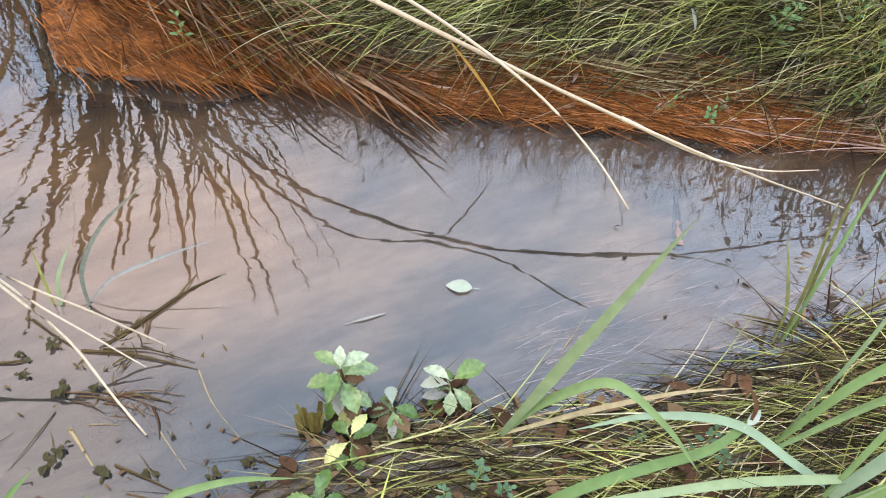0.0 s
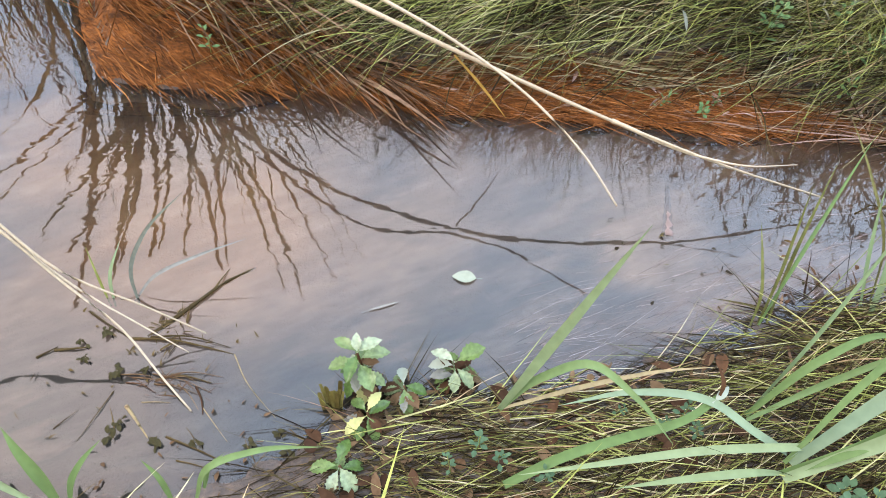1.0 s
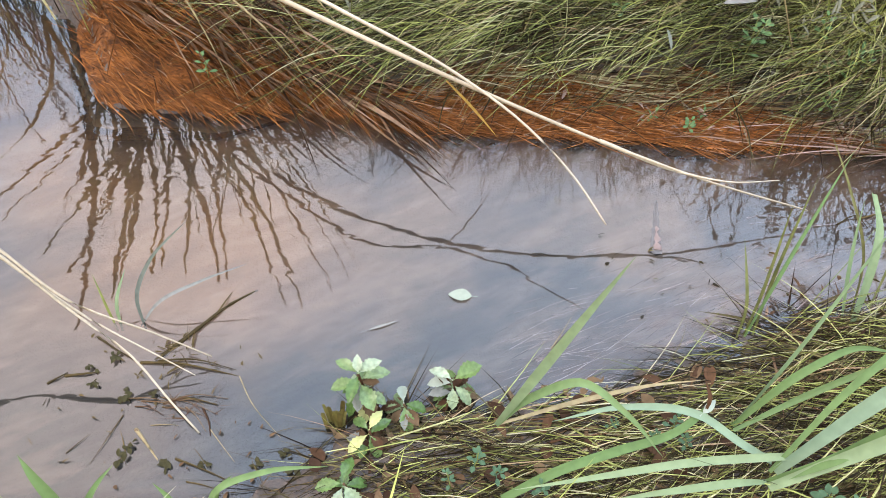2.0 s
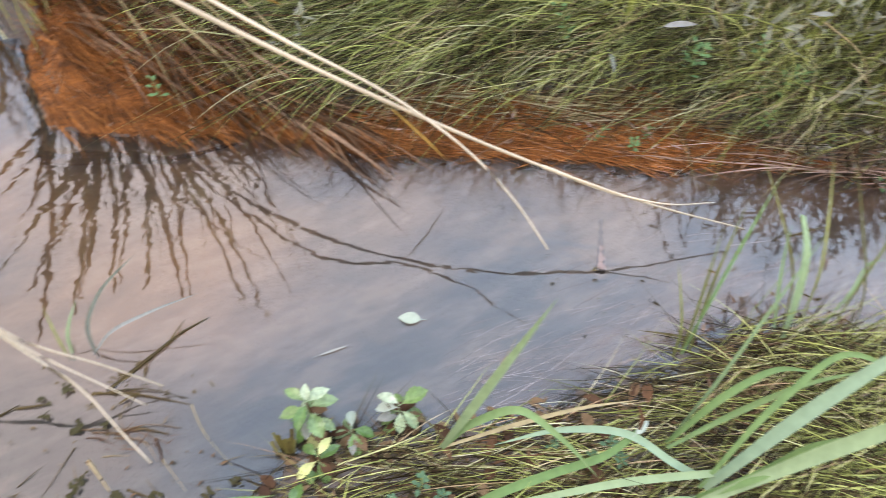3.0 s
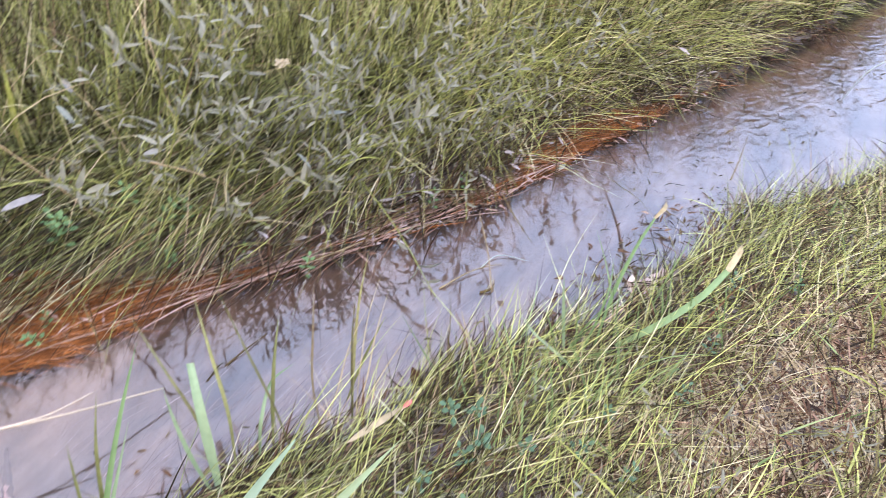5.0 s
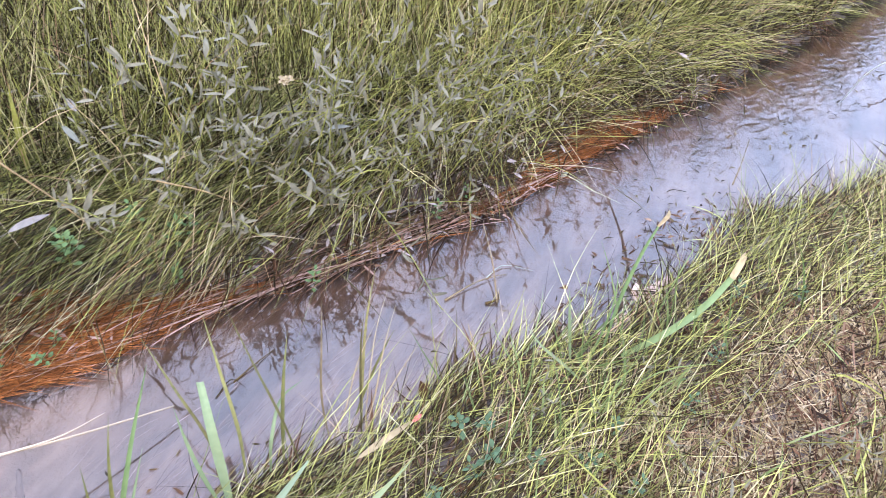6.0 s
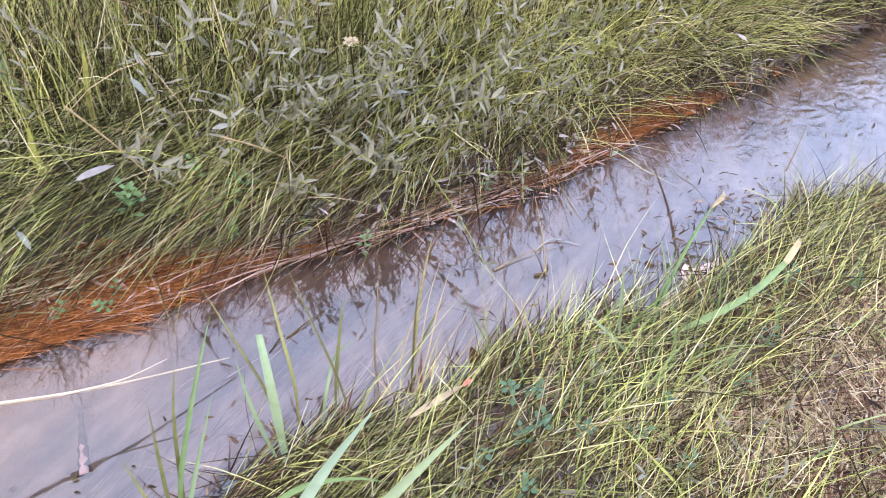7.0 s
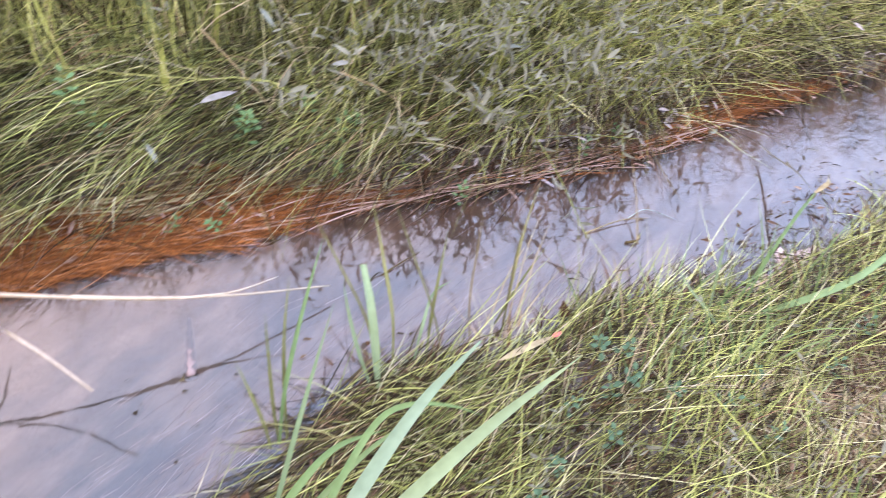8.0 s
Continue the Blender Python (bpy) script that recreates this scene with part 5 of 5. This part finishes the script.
single_leaf((0.330, 0.938, 0.003), 0.058, 0.034, 176, m_pale, "pale greenish white leaf floating on the water", 0, 0, 0.02, "floating leaves", 0.05, 0.25)
single_leaf((0.055, 0.83, 0.003), 0.075, 0.007, 22, m_greyleaf, "narrow pale leaf drifting at the surface", 0, 0, 0.0, "floating leaves")
single_leaf((2.80, 1.40, 0.008), 0.05, 0.022, 190, m_pale, "pale leaf stranded at the water line", 5, 0, 0.4, "floating leaves")
single_leaf((1.748, 0.86, 0.05), 0.05, 0.028, 80, m_dead, "brown withered leaf caught in the grass", 70, 0, 0.3)
for p, ln, w, turn, lift in [((1.00, 1.755, 0.30), 0.11, 0.026, 12, 5), ((1.44, 1.65, 0.42), 0.055, 0.016, 150, -10), ((1.76, 1.56, 0.36), 0.065, 0.022, -62, -25), ((1.88, 1.62, 0.40), 0.07, 0.026, -20, 10), ((3.52, 1.56, 0.24), 0.05, 0.016, -70, -10), ((2.0, 1.9, 0.42), 0.05, 0.014, 40, 10), ((1.3, 1.95, 0.46), 0.06, 0.018, 100, 20), ((1.24, 1.88, 0.50), 0.07, 0.018, -70, -20), ((1.9, 1.47, 0.12), 0.055, 0.014, 30, 5), ((2.15, 1.47, 0.10), 0.05, 0.013, -40, 0), ((1.6, 1.53, 0.14), 0.05, 0.013, -60, -5), ((0.85, 1.68, 0.28), 0.06, 0.018, -70, -30), ((-0.2, 1.82, 0.18), 0.06, 0.022, 0, 0), ((-0.1, 1.92, 0.2), 0.05, 0.03, 60, 20)]:
    single_leaf(p, ln, w, turn, m_greyleaf if ln > 0.052 else m_willow, "pale grey narrow leaf resting on the rushes", lift, rng.uniform(-30, 30))
for k in range(44):
    x = rng.uniform(0.0, 0.9)
    y = float(near_edge(x)) - rng.uniform(0.02, 0.26)
    single_leaf((x, y, max(float(ground_z(x, y)), 0) + 0.015), rng.uniform(0.03, 0.055), rng.uniform(0.018, 0.03), rng.uniform(0, 360), m_dead, "brown rotting leaf among wet grass", rng.uniform(-15, 25), rng.uniform(-30, 30), 0.4)
for k in range(30):
    x = rng.uniform(1.5, 2.9)
    y = float(far_edge(x)) + rng.uniform(0.06, 0.2)
    single_leaf((x, y, float(ground_z(x, y)) + rng.uniform(0.03, 0.08)), rng.uniform(0.035, 0.06), 0.013, rng.uniform(0, 360), m_willow if k % 3 else m_dead, "narrow withered leaf above the water line", rng.uniform(-20, 20), rng.uniform(-40, 40))
red = single_leaf((1.47, 0.80, 0.09), 0.18, 0.018, 4, m_straw, "long pale dry leaf strip lying on the grass", 0, 10, 0.05)
part("tip", placed(leaf(0.035, 0.014, 0, 0.25, 0.1, 6), Matrix.Translation((0.205, 0.013, -0.006)) @ Euler((0, 0, radians(10))).to_matrix().to_4x4()), blade_material("red_tip", [(0, (0.5, 0.12, 0.10)), (1, (0.6, 0.2, 0.15))], island=False), red, "red withered tip")


# ---------------------------------------------------------------- wet twigs and debris in the water
def twig(points, radius, label, mat=None, group="wet twigs"):
    b = points[0]
    ob = part("twig", tube(smooth(points, 16), radius, 0.3, 6, b, 0.35), mat or m_twig, None)
    ob.location = b
    return tagged(ob, label, "twig", group)


twig([(-0.41, 0.745, -0.006), (-0.33, 0.83, 0.004), (-0.27, 0.90, 0.002), (-0.214, 0.944, -0.002)], 0.0065, "dark wet twig lying in the water")
twig([(-0.30, 0.862, 0.002), (-0.285, 0.90, 0.006), (-0.275, 0.935, 0.0)], 0.003, "short dark side twig in the water")
twig([(-0.44, 0.737, 0.002), (-0.35, 0.735, 0.006), (-0.27, 0.722, 0.004), (-0.209, 0.711, -0.001)], 0.0036, "dark wet twig floating level")
twig([(-0.40, 0.742, 0.004), (-0.32, 0.746, 0.007), (-0.22, 0.725, 0.003)], 0.0024, "thin brown twig beside the floating one")
twig([(-0.56, 0.80, 0.003), (-0.50, 0.765, 0.006), (-0.45, 0.74, 0.003)], 0.003, "thin dark twig under the dry stalk")
twig([(-0.60, 0.70, 0.0), (-0.55, 0.705, 0.005), (-0.53, 0.71, 0.002)], 0.004, "short dark twig stub")
twig([(-0.209, 0.711, 0.0), (-0.17, 0.65, 0.003), (-0.09, 0.57, 0.001)], 0.0016, "thin pale straw on the water", m_straw)
twig([(-0.33, 0.655, 0.002), (-0.29, 0.65, 0.006), (-0.24, 0.64, 0.002)], 0.003, "tangled brown twig in the water")
twig([(-0.36, 0.64, 0.002), (-0.30, 0.66, 0.006), (-0.22, 0.655, 0.002)], 0.002, "thin brown twig in the water", m_dead)
twig([(-0.27, 0.63, 0.002), (-0.25, 0.60, 0.005), (-0.24, 0.57, 0.0)], 0.003, "reddish twig end in the water", m_dead)
twig([(-0.30, 0.52, 0.002), (-0.24, 0.50, 0.005), (-0.16, 0.47, 0.002)], 0.0028, "dark twig in the shallow margin")
twig([(0.50, 0.80, 0.0), (0.53, 0.84, 0.02), (0.55, 0.87, 0.03)], 0.0016, "thin straw leaning out of the water", m_straw)
twig([(2.12, 1.06, 0.004), (2.16, 1.05, 0.012), (2.19, 1.08, 0.004)], 0.005, "dark curled debris on the water")
twig([(2.15, 1.04, 0.01), (2.22, 1.16, 0.05), (2.26, 1.27, 0.11)], 0.003, "pale straw standing askew in the water", m_straw)
twig([(2.02, 1.14, 0.004), (2.16, 1.14, 0.012), (2.26, 1.12, 0.004)], 0.003, "pale straw floating on the water", m_straw)
twig([(3.30, 1.0, 0.01), (3.36, 1.03, 0.06), (3.42, 1.07, 0.14)], 0.003, "thin pale stem rising from the water", m_straw)
twig([(1.869, 0.736, 0.03), (1.91, 0.83, 0.09), (1.964, 0.965, 0.12)], 0.004, "pale bare stem with a broken top", m_straw)
twig([(1.839, 0.518, 0.05), (1.90, 0.63, 0.11), (1.95, 0.74, 0.15)], 0.003, "thin pale stem in the grass", m_straw)
twig([(1.07, 1.803, 0.50), (1.16, 1.74, 0.36), (1.23, 1.69, 0.22), (1.299, 1.635, 0.10)], 0.0032, "thin pale stalk slanting through the rushes", m_straw)
twig([(1.39, 1.62, 0.42), (1.5, 1.58, 0.36), (1.60, 1.59, 0.24), (1.666, 1.601, 0.12)], 0.0026, "thin bent stalk in the rushes", m_straw)
twig([(1.36, 1.22, 0.0), (1.42, 1.235, 0.008), (1.50, 1.26, 0.0)], 0.0032, "dark broken twig in the water")
twig([(1.30, 1.2, 0.0), (1.36, 1.225, 0.008), (1.38, 1.19, 0.0)], 0.0026, "dark forked twig in the water")
twig([(-0.62, 1.93, 0.34), (-0.42, 1.87, 0.37), (-0.25, 1.875, 0.33), (-0.12, 1.885, 0.27)], 0.006, "brown dead stem across the reeds", m_reed)
for a, b_, c in [((-0.42, 1.78, 0.30), (-0.28, 1.69, 0.22), (-0.16, 1.65, 0.03)), ((-0.50, 1.95, 0.34), (-0.30, 1.80, 0.30), (-0.10, 1.70, 0.06)), ((-0.30, 1.95, 0.30), (-0.15, 1.80, 0.26), (0.02, 1.72, 0.05)), ((-0.62, 1.9, 0.3), (-0.50, 1.75, 0.2), (-0.40, 1.62, 0.03))]:
    twig([a, b_, c], 0.004, "straw coloured dead leaf stem sloping to the water", m_straw, "dead stems by the orange mat")
# solid pinkish bar, modelled in place of a reflection on the water
reflection_bar = twig([(0.80, 1.10, -0.011), (0.815, 1.19, -0.010), (0.83, 1.28, -0.011)], 0.016, "dull pinkish bar awash in the water, standing in for a reflection", blade_material("pinkish_bar", [(0, (0.15, 0.11, 0.095)), (1, (0.18, 0.13, 0.115))], through_light=0.0, island=False))


def floats(name, n, x0, x1, y0, y1, mat, label, length=(0.025, 0.012), width=(0.0035, 0.0015), keep=None):
    x, y = rng.uniform(x0, x1, n), rng.uniform(y0, y1, n)
    if keep is not None:
        k = keep(x, y)
        x, y = x[k], y[k]
    root = np.stack([x, y, np.full(len(x), 0.003)], -1)
    return field(name, root, 20, 90, length, (12, 12), (-12, 12), width, mat, segs=3, label=label, category="debris", flat=0.4)


floats("debris", 40, -0.62, -0.16, 0.48, 0.82, m_twig, "dark bits of wet leaf floating on the water", (0.012, 0.005), (0.004, 0.0015))
floats("debris", 34, -0.43, -0.33, 0.70, 0.80, m_twig, "tangle of wet weed round the twigs")
floats("debris", 30, -0.40, -0.24, 0.60, 0.66, m_dead, "brown tangle of rotten stems", (0.04, 0.015), (0.0016, 0.0005))
floats("debris", 260, 1.75, 4.2, 0.85, 1.12, m_wet_shaded, "dark leaf bits caught along the water's edge", keep=lambda x, y: y < near_edge(x) + 0.14)
floats("debris", 30, 0.6, 1.4, 0.85, 1.15, m_wet_shaded, "dark specks drifting on the water", (0.014, 0.006), (0.006, 0.002))
floats("debris", 90, 2.7, 4.8, 0.95, 1.3, m_wet_shaded, "dark leaf bits drifting downstream", (0.03, 0.01), (0.005, 0.002))
floats("debris", 320, 2.15, 3.3, 0.7, 1.02, m_rusty_shaded, "leaf bits and stems stranded on the mud", (0.03, 0.014), (0.004, 0.002), keep=lambda x, y: (y < near_edge(x) + 0.01) & (y > near_grass(x) - 0.03))
floats("debris", 240, 2.15, 3.3, 0.7, 1.02, m_twig, "dark rotten leaf bits on the mud", (0.022, 0.01), (0.005, 0.003), keep=lambda x, y: (y < near_edge(x) + 0.01) & (y > near_grass(x) - 0.03))
floats("debris", 520, 1.0, 3.6, 0.7, 1.12, m_rusty_shaded, "reddish brown leaf bits along the water's edge", (0.026, 0.012), (0.005, 0.0025), keep=lambda x, y: np.abs(y - near_edge(x)) < 0.055)
floats("debris", 300, 1.0, 3.6, 0.7, 1.2, m_dead, "dark withered leaf bits fringing the near bank", (0.028, 0.012), (0.006, 0.003), keep=lambda x, y: np.abs(y - near_edge(x) - 0.03) < 0.06)
floats("debris", 26, -0.42, 0.0, 0.40, 0.60, m_dead, "dark sodden leaves drifting in the shallow margin", (0.012, 0.006), (0.007, 0.003))
floats("debris", 14, -0.42, 0.06, 0.42, 0.60, m_twig, "dark strands of weed in the shallow margin", (0.05, 0.02), (0.0018, 0.0006))
floats("debris", 500, 0.02, 1.2, 0.3, 0.75, m_dead, "brown leaf litter on the wet margin", (0.03, 0.012), (0.012, 0.004), keep=near_ok(-0.02))

def litter(n, x0, x1, y0, y1, mat, label, length, width):
    root = scatter(n, x0, x1, y0, y1)
    root[:, 2] += 0.012
    return field("litter", root, 20, 90, length, (8, 14), (-8, 12), width, mat, segs=3, label=label, category="litter", flat=0.6)


litter(3200, 2.0, 3.1, -0.05, 0.48, m_rusty_shaded, "reddish brown plant litter on the worn bank", (0.024, 0.012), (0.0042, 0.002))
litter(1900, 2.05, 3.1, -0.05, 0.48, m_straw, "pale chaff scattered on the worn bank", (0.018, 0.008), (0.004, 0.0015))

# drowned grass trailing with the current in the near shallows
m_silted = blade_material("silted_grass", [(0, (0.12, 0.09, 0.08)), (0.5, (0.20, 0.155, 0.14)), (1, (0.32, 0.26, 0.235))], rough=0.8, through_light=0.1)
_x = rng.uniform(0.35, 2.0, 800)
_r = np.stack([_x, near_edge(_x) + np.abs(rng.normal(0, 0.15, 800)) - 0.02, np.full(800, -0.01)], -1)
drowned = field("drowned_grass", _r, 20, 10, (0.13, 0.06), (4, 2), (-3, 2), (0.0008, 0.0003), m_silted, segs=4, label="silt coated grass trailing at the surface", flat=0.8, clear=0.0012, cap=0.003)

# ---------------------------------------------------------------- a cream flower head among the rushes
flower = thing("flower_head", (1.85, 1.75, float(ground_z(1.85, 1.75))), "small cream umbel flower head above the rushes", "flower")
_f = tuple(flower.location)
part("stem", tube(smooth([_f, (1.83, 1.70, 0.4), (1.785, 1.628, 0.585)], 14), 0.003, 0.6, 6, _f), m_olive, flower)
for k in range(9):
    a = 137.5 * k
    r = 0.007 * math.sqrt(k)
    c = (1.785 + r * math.cos(radians(a)) - _f[0], 1.628 + r * math.sin(radians(a)) - _f[1], 0.60 - _f[2] - 0.2 * r)
    part("floret", joined([placed(leaf(0.010, 0.007, 0, 0.2, 0.1, 3), leaf_pose(c, 72 * q, 20)) for q in range(5)]), m_straw, flower)


# a pale wilted sheath where the broad blades fold over one another
single_leaf((0.752, 0.582, 0.146), 0.042, 0.016, 40, m_pale, "pale wilted leaf sheath folded over the grass blades", 10, 15, 0.2)


# ---------------------------------------------------------------- weed, stubs and straws in the shallow margin
m_weed = blade_material("water_weed_leaf", [(0, (0.018, 0.016, 0.007)), (0.5, (0.045, 0.038, 0.014)), (1, (0.09, 0.08, 0.03))], rough=0.4, through_light=0.15, speck=120)
m_stub = blade_material("stub_blade", [(0, (0.06, 0.04, 0.014)), (0.5, (0.13, 0.105, 0.03)), (1, (0.20, 0.18, 0.06))], rough=0.5, speck=90, island=False)


def water_weed(place, count, size, label):
    weed = thing("water_weed", place, label, "water weed", "weed in the shallows")
    part("stem", tube(smooth([(0, 0, -0.03), (0.003, 0.002, -0.008), (0.0, 0.004, 0.006)], 6), 0.0016, 0.6, 5), m_twig, weed)
    for k in range(count):
        ln = size * rng.uniform(0.6, 1.25)
        foot = (rng.normal(0, size * 0.35), rng.normal(0, size * 0.35), rng.uniform(0.002, 0.007))
        part("leaf", placed(leaf(ln, ln * rng.uniform(0.45, 0.7), 0, 0.3, rng.uniform(0.1, 0.5), 6, widest=0.55), leaf_pose(foot, 137.5 * k + rng.uniform(-30, 30), rng.uniform(-5, 40))), m_weed, weed)
    return weed


for x, y, count, size in [(-0.547, 0.721, 7, 0.013), (-0.50, 0.749, 9, 0.014), (-0.527, 0.684, 6, 0.012), (-0.446, 0.65, 9, 0.018), (-0.385, 0.659, 5, 0.012), (-0.412, 0.513, 8, 0.017), (-0.404, 0.547, 6, 0.014), (-0.32, 0.507, 8, 0.018), (-0.243, 0.508, 5, 0.012), (-0.13, 0.511, 6, 0.014), (-0.074, 0.533, 6, 0.015), (-0.232, 0.51, 4, 0.010), (-0.05, 0.50, 6, 0.014)]:
    water_weed((x, y, 0.001), count, size, "small dark olive weed floating in the shallow water")

stub = thing("stem_stub", (0.022, 0.60, -0.02), "olive brown clump of cut stems standing in the water", "plant stub")
for k in range(12):
    dx, dy = rng.uniform(-0.018, 0.018), rng.uniform(-0.02, 0.02)
    top = rng.uniform(0.06, 0.095)
    part("cut_stem", blade([(dx, dy, 0), (dx * 1.2, dy + 0.004, top * 0.5), (dx * 1.4 + rng.uniform(-0.006, 0.006), dy + 0.010, top)], rng.uniform(0.006, 0.011), (0, 0, 0), n=6, facing=(0, -1, 0.3), blunt=0.8, root=0.9), m_stub, stub)

twig([(-0.439, 0.611, 0.002), (-0.457, 0.551, 0.004), (-0.474, 0.502, 0.001)], 0.0014, "thin dark stem lying on the shallow water")
twig([(-0.531, 0.525, 0.001), (-0.512, 0.547, 0.004), (-0.496, 0.567, 0.002)], 0.0015, "short dark stem lying on the shallow water")
twig([(-0.402, 0.581, 0.001), (-0.37, 0.55, 0.003), (-0.336, 0.516, 0.001)], 0.0042, "pale straw lying awash in the shallows", m_straw)
twig([(-0.246, 0.587, 0.001), (-0.21, 0.55, 0.003), (-0.176, 0.516, 0.001)], 0.0014, "thin pale straw floating in the shallows", m_straw)
twig([(-0.632, 0.68, 0.001), (-0.61, 0.695, 0.004), (-0.596, 0.708, 0.002)], 0.0032, "short brown stick floating on the water")
twig([(-0.373, 0.59, 0.001), (-0.34, 0.592, 0.003), (-0.314, 0.592, 0.001)], 0.0012, "thin pale straw lying level on the water", m_straw)
twig([(-0.266, 0.474, 0.001), (-0.23, 0.468, 0.003), (-0.193, 0.459, 0.001)], 0.0018, "dark stem afloat beside the margin")
for a, b_ in [((-0.44, 0.65), (-0.33, 0.637)), ((-0.41, 0.645), (-0.30, 0.622)), ((-0.37, 0.655), (-0.235, 0.618)), ((-0.36, 0.632), (-0.26, 0.612)), ((-0.31, 0.634), (-0.251, 0.579)), ((-0.42, 0.632), (-0.35, 0.612)), ((-0.33, 0.648), (-0.27, 0.64))]:
    twig([(a[0], a[1], 0.001), ((a[0] + b_[0]) / 2, (a[1] + b_[1]) / 2 + 0.006, 0.006), (b_[0], b_[1], 0.002)], 0.0016, "brown rotten stem in a floating tangle", m_dead, "floating tangle")

# pale stems arching over the faster water
twig([(4.90, 1.02, 0.06), (4.66, 1.09, 0.13), (4.42, 1.12, 0.10), (4.277, 1.109, 0.0)], 0.0055, "pale bent stem arching down into the stream", m_pale)
twig([(2.188, 1.143, 0.004), (2.26, 1.155, 0.008), (2.344, 1.082, 0.003)], 0.0024, "thin bleached stem curving over the water", m_pale)
